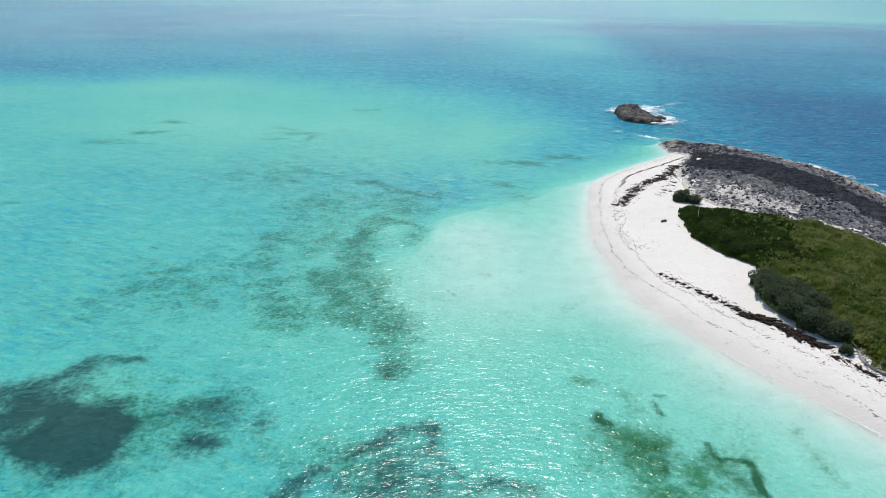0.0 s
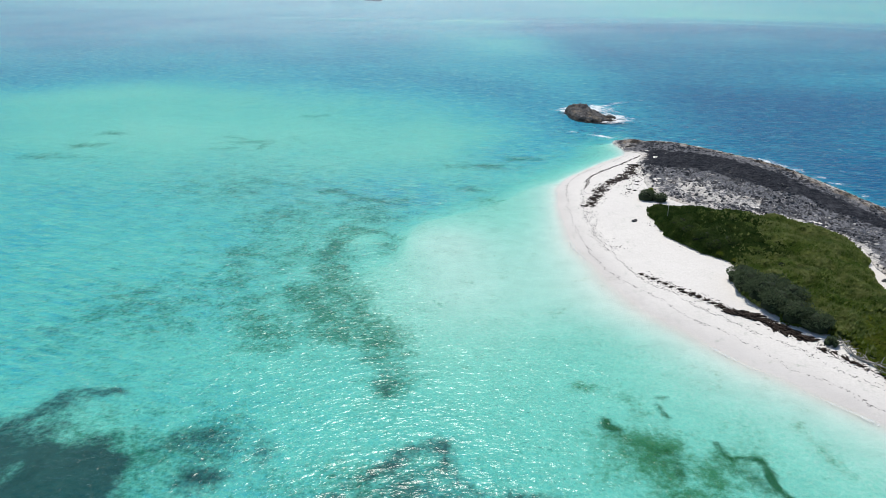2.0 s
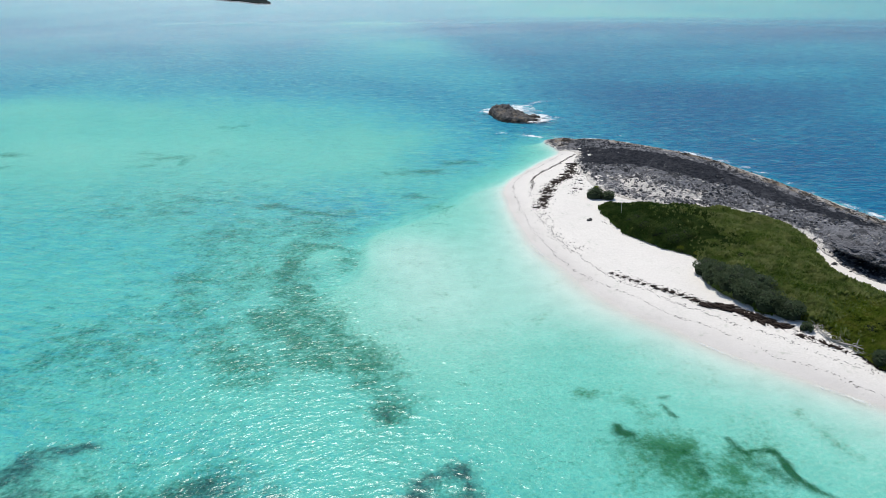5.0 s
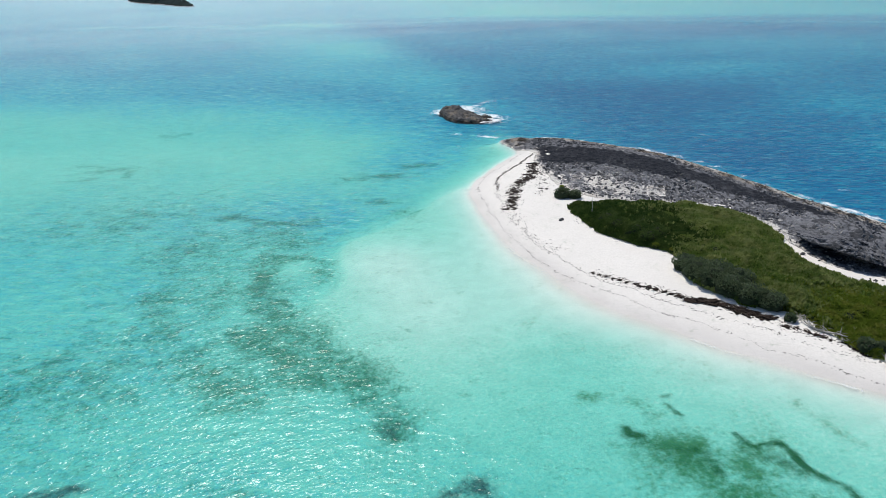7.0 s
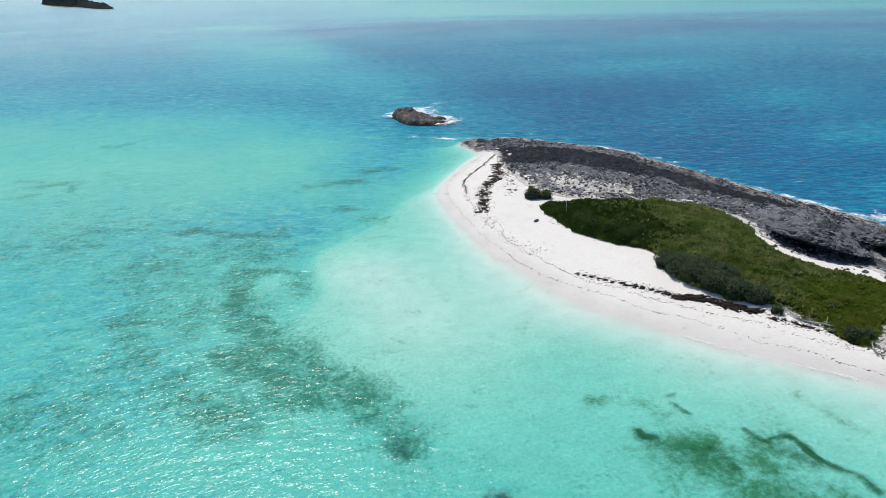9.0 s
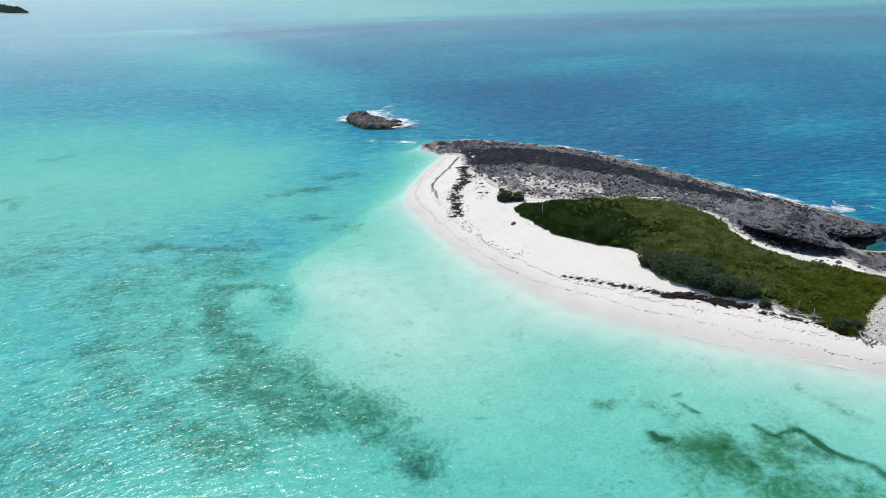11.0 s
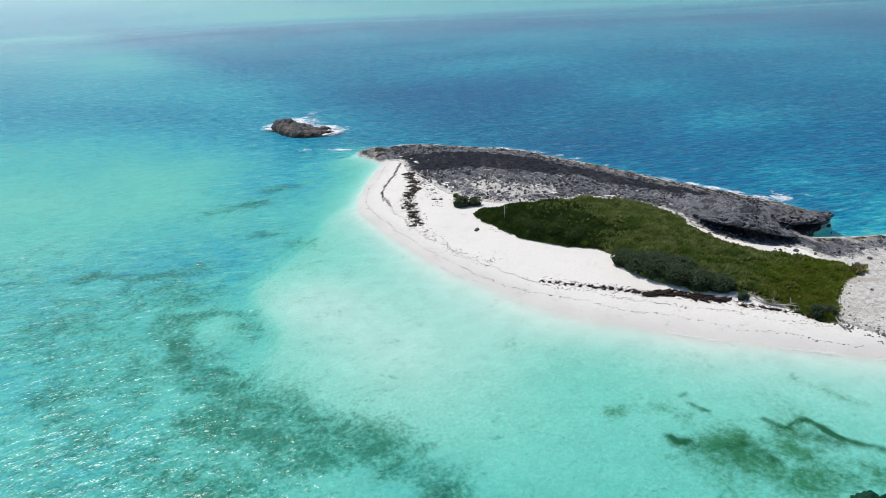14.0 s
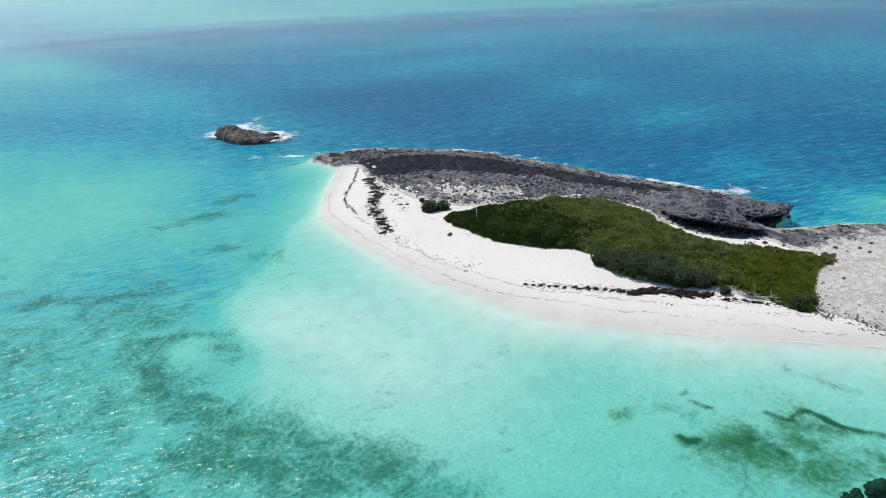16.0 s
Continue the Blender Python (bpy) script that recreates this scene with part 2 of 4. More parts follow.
    def finish(self, color, rough=0.8, normal=None, spec=0.3):
        self.put(self.bsdf.inputs["Base Color"], color)
        self.put(self.bsdf.inputs["Roughness"], rough)
        self.bsdf.inputs["Specular IOR Level"].default_value = spec
        if normal is not None:
            self.link(normal, self.bsdf.inputs["Normal"])
        return self.m


def ground_material():
    m = Mat("coral_sand_and_sea_bed")
    z = m.node("SeparateXYZ")
    m.link(m.node("NewGeometry").outputs["Position"], z.inputs[0])
    z = z.outputs[2]
    fine = m.noise(0.25, 5, 0.7)
    broad = m.noise(9.0, 4, 0.5)
    dry = m.mix(m.span(fine, 0.3, 0.7), (0.71, 0.678, 0.628), (0.815, 0.784, 0.735))
    dry = m.mix(m.span(broad, 0.35, 0.7, 0, 0.35), dry, (0.68, 0.65, 0.61))
    wet = m.mix(m.span(broad, 0.3, 0.7), (0.62, 0.59, 0.555), (0.67, 0.645, 0.61))
    edge = m.math("ADD", z, m.span(broad, 0.2, 0.8, -0.12, 0.12))
    sand = m.mix(m.span(edge, 0.05, 0.7), wet, dry)
    bed = m.mix(m.span(m.noise(2.6, 5, 0.65), 0.3, 0.75), (0.69, 0.70, 0.66), (0.79, 0.78, 0.74))
    base = m.mix(m.span(z, -0.35, 0.0), bed, sand)
    east = m.node("SeparateXYZ")
    m.link(m.node("NewGeometry").outputs["Position"], east.inputs[0])
    side = m.span(east.outputs[0], -32, -27)
    speck = m.math("ADD", m.noise(0.75, 5, 0.75), m.math("MULTIPLY", m.noise(3.2, 4, 0.6), 0.8))
    tuft = m.math("ADD", m.math("MULTIPLY", m.math("SUBTRACT", m.noise(0.55, 4, 0.7), 0.5), 1.9), m.math("MULTIPLY", m.math("SUBTRACT", m.noise(3.4, 6, 0.7, None, 0.5), 0.5), 2.4))
    tuft = m.math("MULTIPLY", tuft, m.span(side, 0, 1, 1.0, 0.8))
    cover = m.math("ADD", m.attr("weed"), tuft)
    grass = m.mix(m.span(m.noise(0.5, 4, 0.7), 0.3, 0.7), (0.03, 0.14, 0.085), (0.10, 0.26, 0.17))
    grass = m.mix(side, grass, m.mix(m.noise(0.7, 4), (0.03, 0.115, 0.02), (0.10, 0.22, 0.06)))
    color = m.mix(m.span(cover, 0.1, 1.25, 0, 0.84), base, grass)
    dark = m.math("ADD", m.attr("reef"), m.math("MULTIPLY", m.math("SUBTRACT", speck, 0.9), m.span(side, 0, 1, 1.3, 1.15)))
    reef = m.mix(m.noise(1.2, 4), (0.05, 0.048, 0.062), (0.10, 0.098, 0.11))
    reef = m.mix(side, reef, m.mix(m.noise(0.9, 4), (0.008, 0.06, 0.012), (0.03, 0.125, 0.03)))
    color = m.mix(m.span(dark, 0.1, 1.05, 0, 0.92), color, reef)
    h = m.math("ADD", fine, m.math("MULTIPLY", m.noise(1.2, 5, 0.6), 2.0))
    return m.finish(color, 0.9, m.bump(h, 0.5, 0.08), 0.15)


def water_material():
    m = Mat("sea_water")
    w1 = m.noise(0.95, 2.5, 0.5, m.coords((0.6, 1.0, 1), -0.1), 0.3)
    w2 = m.noise(0.4, 2, 0.5, m.coords((0.65, 1.0, 1), -0.35), 0.3)
    w3 = m.noise(6.0, 2, 0.5, m.coords((0.5, 1.0, 1), 0.3), 0.3)
    gust = m.span(m.noise(60.0, 3, 0.5, m.coords((0.5, 1.0, 1), 0.2)), 0.3, 0.7, 0.7, 1.2)
    h = m.math("ADD", m.math("MULTIPLY", w1, 0.85), m.math("MULTIPLY", w2, 0.26))
    h = m.math("MULTIPLY", m.math("ADD", h, m.math("MULTIPLY", w3, 1.1)), gust)
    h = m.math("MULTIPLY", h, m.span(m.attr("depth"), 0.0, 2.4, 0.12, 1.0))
    normal = m.bump(h, 1.0, 0.36)
    # Caustic light on the bed, painted into the water's tint as depth changes.
    caustic_net = m.cells(0.75, m.noise(1.2, 3, 0.6))
    caustic_net = m.math("ADD", m.span(caustic_net, 0.0, 0.22, 1.0, 0.0), m.math("MULTIPLY", m.span(m.cells(0.4, m.noise(0.7, 2, 0.6)), 0.0, 0.2, 1.0, 0.0), 0.6))
    caustics = m.math("SUBTRACT", m.math("MULTIPLY", m.math("SUBTRACT", m.noise(0.45, 3, 0.65), 0.5), 3.4), m.math("MULTIPLY", m.math("SUBTRACT", caustic_net, 0.35), 0.5))
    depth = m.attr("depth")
    # Light and dark wave faces, painted into the tint by shifting its depth.
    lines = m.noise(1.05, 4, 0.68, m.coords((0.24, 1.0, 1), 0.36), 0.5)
    chop_shading = m.math("ADD", m.math("MULTIPLY", m.math("SUBTRACT", w1, 0.5), 6.0), m.math("MULTIPLY", m.math("SUBTRACT", lines, 0.5), 25.0))
    swell_shading = m.math("MULTIPLY", m.math("SUBTRACT", m.noise(7.0, 5, 0.68, m.coords((0.2, 1.0, 1), 0.36), 0.3), 0.5), 6.0)
    chop_shading = m.math("ADD", chop_shading, m.math("MULTIPLY", swell_shading, m.span(m.noise(90.0, 2), 0.35, 0.65, 0.5, 1.3)))
    chop_shading = m.math("MULTIPLY", chop_shading, m.span(depth, 1.8, 6.0, 0.0, 1.0))
    # Depth that picks the tint, with painted wave shading and caustics added.
    depth = m.math("ADD", m.math("ADD", depth, chop_shading), m.math("MULTIPLY", caustics, m.span(depth, 0.1, 2.0, 0.0, 0.9)))
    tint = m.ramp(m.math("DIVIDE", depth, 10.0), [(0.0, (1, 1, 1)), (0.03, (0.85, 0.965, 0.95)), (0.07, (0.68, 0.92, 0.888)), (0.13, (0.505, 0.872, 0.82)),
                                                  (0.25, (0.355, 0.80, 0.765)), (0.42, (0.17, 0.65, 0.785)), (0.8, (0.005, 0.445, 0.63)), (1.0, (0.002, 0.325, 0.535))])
    clear = m.node("BsdfTransparent")
    m.link(tint, clear.inputs[0])
    gloss = m.node("BsdfGlossy")
    where = m.node("VectorMath", operation="DISTANCE")
    m.link(m.node("NewGeometry").outputs["Position"], where.inputs[0])
    where.inputs[1].default_value = (-40, -40, 0)
    m.link(m.span(where.outputs["Value"], 90, 420, 0.23, 0.26), gloss.inputs["Roughness"])
    m.link(normal, gloss.inputs["Normal"])
    fres = m.node("Fresnel")
    fres.inputs["IOR"].default_value = 1.33
    m.link(normal, fres.inputs["Normal"])
    mixed = m.node("MixShader")
    m.link(m.math("MULTIPLY", fres.outputs[0], m.math("ADD", m.span(where.outputs["Value"], 200, 700, 0.36, 0.74), m.span(where.outputs["Value"], 40, 170, 0.18, 0.0))), mixed.inputs[0])
    m.link(clear.outputs[0], mixed.inputs[1])
    m.link(gloss.outputs[0], mixed.inputs[2])
    m.link(mixed.outputs[0], m.out.inputs["Surface"])
    return m.m


def rock_material():
    m = Mat("karst_limestone")
    big = m.noise(4.0, 6, 0.65)
    mid = m.noise(0.8, 6, 0.72, None, 0.6)
    grain = m.noise(0.22, 4, 0.7)
    lay = m.coords((1.0, 0.5, 1), 0.35)
    grey = m.mix(m.span(mid, 0.32, 0.7), (0.092, 0.096, 0.109), (0.275, 0.278, 0.296))
    grey = m.mix(m.span(m.noise(5.0, 5, 0.65, lay), 0.38, 0.62, 0.0, 0.6), grey, (0.15, 0.15, 0.157))
    pits = m.math("ADD", m.noise(1.5, 6, 0.72, lay, 0.9), m.math("MULTIPLY", grain, 0.25))
    pale = m.mix(m.span(pits, 0.60, 0.70, 0, 0.8), grey, (0.03, 0.032, 0.036))
    chips = m.math("ADD", m.noise(0.6, 4, 0.7, None, 0.5), m.math("MULTIPLY", m.attr("sandy"), 0.22))
    pale = m.mix(m.span(chips, 0.64, 0.76, 0, 0.85), pale, (0.50, 0.49, 0.48))
    black = m.mix(m.span(mid, 0.35, 0.75), (0.013, 0.015, 0.020), (0.05, 0.053, 0.063))
    black = m.mix(m.span(m.noise(3.0, 5, 0.7, m.coords((1.0, 0.25, 1), 0.45)), 0.5, 0.72, 0, 0.55), black, (0.095, 0.097, 0.108))
    # Black-stained rock, and the ledge hollows' shade painted with the same black.
    stain = m.math("ADD", m.attr("stain"), m.math("MULTIPLY", m.math("SUBTRACT", m.noise(3.0, 6, 0.72, lay), 0.5), 1.3))
    color = m.mix(m.span(stain, 0.3, 0.75), pale, black)
    rim = m.math("ADD", m.attr("rim"), m.math("MULTIPLY", m.math("SUBTRACT", m.noise(1.8, 6, 0.75), 0.5), 2.2))
    tan = m.mix(m.span(big, 0.38, 0.62), (0.20, 0.16, 0.12), (0.47, 0.44, 0.40))
    tan = m.mix(m.span(pits, 0.57, 0.68), tan, (0.03, 0.027, 0.024))
    color = m.mix(m.span(rim, 0.3, 0.7), color, tan)
    drift = m.math("ADD", m.noise(2.2, 6, 0.72, m.coords((1.0, 0.4, 1), 0.3), 0.8), m.math("MULTIPLY", mid, 0.5))
    sandy = m.math("ADD", m.attr("sandy"), m.math("MULTIPLY", m.math("SUBTRACT", drift, 0.75), 2.4))
    sand = m.mix(m.span(mid, 0.35, 0.65), (0.52, 0.495, 0.455), (0.74, 0.71, 0.66))
    sand = m.mix(m.span(m.noise(2.6, 6, 0.7, m.coords((0.35, 1.0, 1), 0.5), 0.8), 0.52, 0.66, 0, 0.55), sand, (0.42, 0.355, 0.285))
    sand = m.mix(m.span(grain, 0.55, 0.68, 0, 0.5), sand, (0.26, 0.25, 0.24))
    color = m.mix(m.span(sandy, 0.4, 0.8), color, sand)
    h = m.math("ADD", m.math("ADD", big, m.math("MULTIPLY", mid, 0.9)), m.math("MULTIPLY", grain, 0.2))
    return m.finish(color, 0.95, m.bump(h, 1.0, 0.4), 0.06)


def plain(name, a, b, size=0.3, rough=0.8, bump=0.4, spec=0.25, islands=False):
    m = Mat(name)
    f = m.span(m.noise(size, 4, 0.6), 0.3, 0.7)
    if islands:
        r = m.node("NewGeometry").outputs["Random Per Island"]
        f = m.math("ADD", m.math("MULTIPLY", f, 0.5), m.math("MULTIPLY", r, 0.5))
    color = m.mix(f, a, b)
    return m.finish(color, rough, m.bump(m.noise(size * 0.4, 4, 0.6), bump, size * 0.2), spec)


def leaf_material(name, a, b, c, patch=6.0):
    m = Mat(name)
    r = m.node("NewGeometry").outputs["Random Per Island"]
    col = m.mix(r, a, b)
    col = m.mix(m.span(m.noise(patch, 4, 0.6), 0.4, 0.66), col, c)
    m.finish(col, 0.8, None, 0.1)
    tr = m.node("BsdfTranslucent")
    m.link(col, tr.inputs[0])
    mixed = m.node("MixShader")
    mixed.inputs[0].default_value = 0.42
    m.link(m.bsdf.outputs[0], mixed.inputs[1])
    m.link(tr.outputs[0], mixed.inputs[2])
    m.link(mixed.outputs[0], m.out.inputs["Surface"])
    return m.m


M_GROUND, M_WATER, M_ROCK = ground_material(), water_material(), rock_material()
M_BOULDER = plain("weathered_boulder", (0.045, 0.045, 0.048), (0.16, 0.155, 0.15), 0.5, 0.9, 0.7)
M_RUBBLE = plain("broken_dark_limestone", (0.016, 0.018, 0.022), (0.17, 0.172, 0.18), 0.5, 0.95, 0.7, 0.06, True)
M_SLAB = plain("pale_limestone_slab", (0.22, 0.21, 0.20), (0.46, 0.44, 0.41), 0.5, 0.9, 0.7)
M_BROWN = plain("brown_grey_shore_stones", (0.09, 0.078, 0.062), (0.40, 0.375, 0.335), 0.4, 0.95, 0.5, 0.06, True)
M_PEBBLE = plain("loose_limestone_pebbles", (0.42, 0.395, 0.36), (0.80, 0.76, 0.70), 0.4, 0.95, 0.5, 0.06, True)
M_WRACK = plain("dried_seaweed", (0.010, 0.006, 0.005), (0.035, 0.022, 0.015), 0.2, 0.85, 0.8)
M_BARK = plain("grey_bark", (0.16, 0.13, 0.10), (0.30, 0.26, 0.22), 0.1, 0.85, 0.5)
M_DRIFT = plain("bleached_driftwood", (0.24, 0.225, 0.205), (0.46, 0.44, 0.41), 0.15, 0.8, 0.5)
def foam_material():
    m = Mat("sea_foam")
    froth = m.math("ADD", m.attr("froth"), m.math("MULTIPLY", m.math("SUBTRACT", m.noise(0.5, 6, 0.75, None, 0.9), 0.5), 2.2))
    m.finish(m.mix(m.noise(0.5, 3), (0.74, 0.78, 0.80), (0.88, 0.90, 0.90)), 0.6)
    clear = m.node("BsdfTransparent")
    mixed = m.node("MixShader")
    m.link(m.span(froth, 0.35, 1.2, 0.0, 0.92), mixed.inputs[0])
    m.link(clear.outputs[0], mixed.inputs[1])
    m.link(m.bsdf.outputs[0], mixed.inputs[2])
    m.link(mixed.outputs[0], m.out.inputs["Surface"])
    return m.m


M_FOAM = foam_material()
M_POLE = plain("galvanised_pole", (0.62, 0.61, 0.58), (0.72, 0.71, 0.68), 0.4, 0.6, 0.05)
M_SCRUB = leaf_material("scrub_leaves", (0.085, 0.148, 0.028), (0.18, 0.252, 0.055), (0.26, 0.30, 0.09), 3.0)
M_BRIGHT = leaf_material("yellow_green_leaves", (0.125, 0.185, 0.022), (0.19, 0.25, 0.03), (0.21, 0.23, 0.045), 2.0)
M_SILVER = leaf_material("silver_green_leaves", (0.075, 0.11, 0.06), (0.15, 0.19, 0.108), (0.09, 0.125, 0.066), 1.2)
M_DARKLEAF = leaf_material("dark_green_leaves", (0.024, 0.055, 0.012), (0.06, 0.108, 0.024), (0.09, 0.132, 0.035), 1.8)
M_GRASS = leaf_material("olive_grass_blades", (0.10, 0.16, 0.035), (0.24, 0.29, 0.085), (0.30, 0.33, 0.12), 2.2)
# Dark green with the shade between the leaf tufts put into its colour.
M_UNDER = plain("stems_in_painted_shade", (0.022, 0.036, 0.010), (0.06, 0.085, 0.02), 0.5, 0.95, 0.6)
# Near-black green: the shade inside a shrub's crown, put into the colour.
M_INNER = plain("inner_foliage_painted_shade", (0.012, 0.02, 0.010), (0.03, 0.045, 0.02), 0.5, 0.95, 0.6)
M_STRAW = leaf_material("dry_straw_leaves", (0.22, 0.19, 0.08), (0.36, 0.31, 0.14), (0.20, 0.22, 0.07), 1.0)
M_CORAL = plain("algae_covered_coral", (0.02, 0.03, 0.018), (0.07, 0.08, 0.045), 0.4, 0.9, 0.8)
M_FAR = plain("distant_island_rock_and_bush", (0.010, 0.016, 0.018), (0.024, 0.038, 0.036), 14.0, 0.95, 0.8, 0.03)

# ---- ground sheet and sea ----
XS = grid_lines([(-22, 52, 0.36), (-150, -22, 1.1), (52, 150, 1.4), (-150, -4900, 0), (150, 4900, 0)])
YS = grid_lines([(-72, 74, 0.38), (-125, -72, 0.8), (74, 200, 1.3), (-125, -4900, 0), (200, 4900, 0)])
GX, GY = np.meshgrid(XS, YS)
GZ = heights(GX, GY)[0]


WARPX = GX + 2.2 * fbm(GX, GY, 7, 3, 101) + 0.8 * fbm(GX, GY, 2.2, 3, 102)
WARPY = GY + 2.2 * fbm(GX, GY, 7, 3, 103) + 0.8 * fbm(GX, GY, 2.2, 3, 104)


def blob(cx, cy, rx, ry, turn=0.0):
    c, s = math.cos(radians(turn)), math.sin(radians(turn))
    u, v = ((WARPX - cx) * c + (WARPY - cy) * s) / rx, (-(WARPX - cx) * s + (WARPY - cy) * c) / ry
    return np.exp(-(u * u + v * v) * 0.9)


def streak(points, width):
    k = min(1.0, width / 1.6)
    return np.exp(-(line_distance(GX + k * (WARPX - GX), GY + k * (WARPY - GY), spline(points, 4, False), False) / width) ** 2)


def cover_of(beds, wobble, seed):
    w = np.zeros_like(GX)
    for k, b in beds:
        w = np.maximum(w, k * b)
    return w * (1 + wobble * fbm(GX, GY, 5, 4, seed))


WEED = cover_of([
    (0.92, streak([(-57.5, -12), (-55.4, -21.5), (-51.4, -30.5), (-47.3, -38.5), (-44.4, -46.5)], 3.9)), (0.9, streak([(-60, -20), (-57, -27), (-52, -36)], 5.0)),
    (0.9, streak([(-57, 7), (-58.2, 0), (-58.6, -8), (-58, -14)], 3.2)), (0.85, streak([(-57, 7), (-51, 4.5), (-48.5, 0)], 1.8)), (0.85, blob(-48.6, -2.6, 1.8, 4.5)),
    (0.95, blob(-63, 29.5, 6, 3.0, -15)), (0.85, blob(-54.7, 25.6, 6, 3.0, -20)), (0.7, blob(-68, 22, 5, 3)), (0.7, streak([(-66, 14), (-57, 15), (-50, 11)], 3.6)),
    (0.72, streak([(-73, -6), (-72.5, -14), (-68, -25), (-62, -36)], 5.0)), (0.66, blob(-65, -6, 6, 15)), (0.6, blob(-70, 12, 14, 16)),
    (0.6, blob(-55, 20, 14, 12)), (0.5, blob(-80, -26, 14, 18)),
    (0.9, blob(-23.4, -49, 2.6, 1.8)), (1.05, blob(-19.0, -60.3, 5.6, 5.6)), (1.0, blob(-12.4, -62.4, 4.0, 3.4)), (0.78, blob(-15.5, -65.5, 6, 4.6)), (0.6, blob(-17.2, -51.4, 2.6, 1.7)),
    (0.4, streak([(-3.5, -56.9), (-2.7, -59.5), (-2.1, -62.7), (-1.4, -65.4)], 0.8)), (0.5, blob(-10, -69, 3, 3)),
    (0.62, blob(-97, 80, 7, 2.2)), (0.55, blob(-102, 72, 6, 2)), (0.75, blob(-33, 33, 5, 2.5, -30)), (0.6, blob(-30, 23, 4, 4)),
    (0.7, blob(-20, 60, 7, 4)), (0.75, blob(-31, 52, 10, 4)), (0.85, blob(-143.5, 94, 4.5, 2.6)), (0.8, blob(-142, 78, 6, 2.2)), (0.65, blob(-149, 66, 9, 3.0)), (0.5, blob(-85, 120, 6, 5)),
    (0.6, blob(-139, 64, 6, 1.6)), (0.6, streak([(-104, 88), (-97, 84), (-92, 78), (-91, 71)], 1.8)), (0.8, blob(-134.5, 10, 3.0, 1.2)), (0.45, blob(-85, 35, 25, 18)),
    (0.75, blob(-70, -60, 12, 8)), (0.8, blob(-64.5, -56.5, 6, 4.5)), (0.7, blob(-42, -66, 10, 6)),
], 0.5, 40)
REEF = cover_of([
    (0.62, blob(-93, -33.4, 3.4, 1.9, 10)),
    (2.2, blob(-73.4, -63.5, 5.0, 4.6, 10)), (1.6, blob(-70.6, -61.2, 2.4, 2.6)), (1.2, blob(-82, -61, 5.5, 6)), (0.9, streak([(-92, -62), (-86, -56.5), (-81.8, -53), (-80, -51)], 2.2)),
    (0.66, streak([(-81, -51), (-79.2, -49), (-75.2, -48.4)], 1.5)), (0.7, blob(-80, -56, 3.6, 3.0, 20)), (1.3, streak([(-86, -63), (-80, -59.5), (-76, -60)], 1.8)),
    (0.62, blob(-64, -58, 5.0, 4.0)), (0.95, blob(-61, -63.2, 2.2, 1.8)), (0.55, blob(-57.2, -59.2, 1.6, 2.2)),
    (0.75, streak([(-50, -69), (-45, -63), (-40.5, -58.5), (-35.5, -64), (-30, -66)], 1.6)), (0.72, blob(-41, -66, 7, 4.5)), (1.2, blob(-50.5, -71, 2.0, 1.5)),
    (0.6, streak([(-22.2, -57.2), (-19.6, -58.3), (-17.7, -59.2), (-16.9, -61), (-16.9, -62.6)], 1.0)), (1.35, blob(-22.0, -55.5, 1.7, 1.0)), (0.6, blob(-12.1, -61.2, 1.1, 0.9)),
    (0.8, streak([(-14.4, -50.3), (-15.4, -50.3)], 0.45)), (0.85, streak([(-15.6, -51.4), (-15.5, -52.9), (-15.2, -53.8)], 0.45)), (0.5, blob(-17.6, -51.0, 1.2, 0.6)),
    (0.95, streak([(-11.9, -58.5), (-11.6, -60.6), (-10.4, -60.8), (-8.6, -61.3), (-8.4, -63), (-8.5, -64.6), (-8.2, -66.3), (-7.4, -67.8), (-7.6, -70)], 0.55)),
    (0.55, streak([(-12.2, -60.5), (-11.2, -61.8), (-9.4, -62.2), (-9.2, -63.6), (-9.3, -65)], 1.2)), (0.5, blob(-19.5, -59.5, 3.4, 2.8)),
    (0.9, blob(-15.5, -71.5, 2.5, 2.0)), (0.5, blob(-45.0, -46.5, 2.6, 3.0)),
], 0.45, 44)
ground = sheet("ground", XS, YS, GZ + 0.12 * np.clip(REEF, 0, 1) * (GZ < -0.3), np.ones_like(GX, bool), M_GROUND, [("weed", WEED), ("reef", REEF)])
tagged(ground, "white coral sand beach running down to pale sea bed", "ground", kind="structure")
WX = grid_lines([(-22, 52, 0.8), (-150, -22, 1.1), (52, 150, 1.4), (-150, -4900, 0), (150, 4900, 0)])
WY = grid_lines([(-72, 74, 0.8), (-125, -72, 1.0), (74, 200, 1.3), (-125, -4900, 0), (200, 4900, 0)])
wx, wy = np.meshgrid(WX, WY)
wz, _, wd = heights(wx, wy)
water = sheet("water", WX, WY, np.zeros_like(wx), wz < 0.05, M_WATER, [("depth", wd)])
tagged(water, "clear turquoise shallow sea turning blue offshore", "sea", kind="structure")


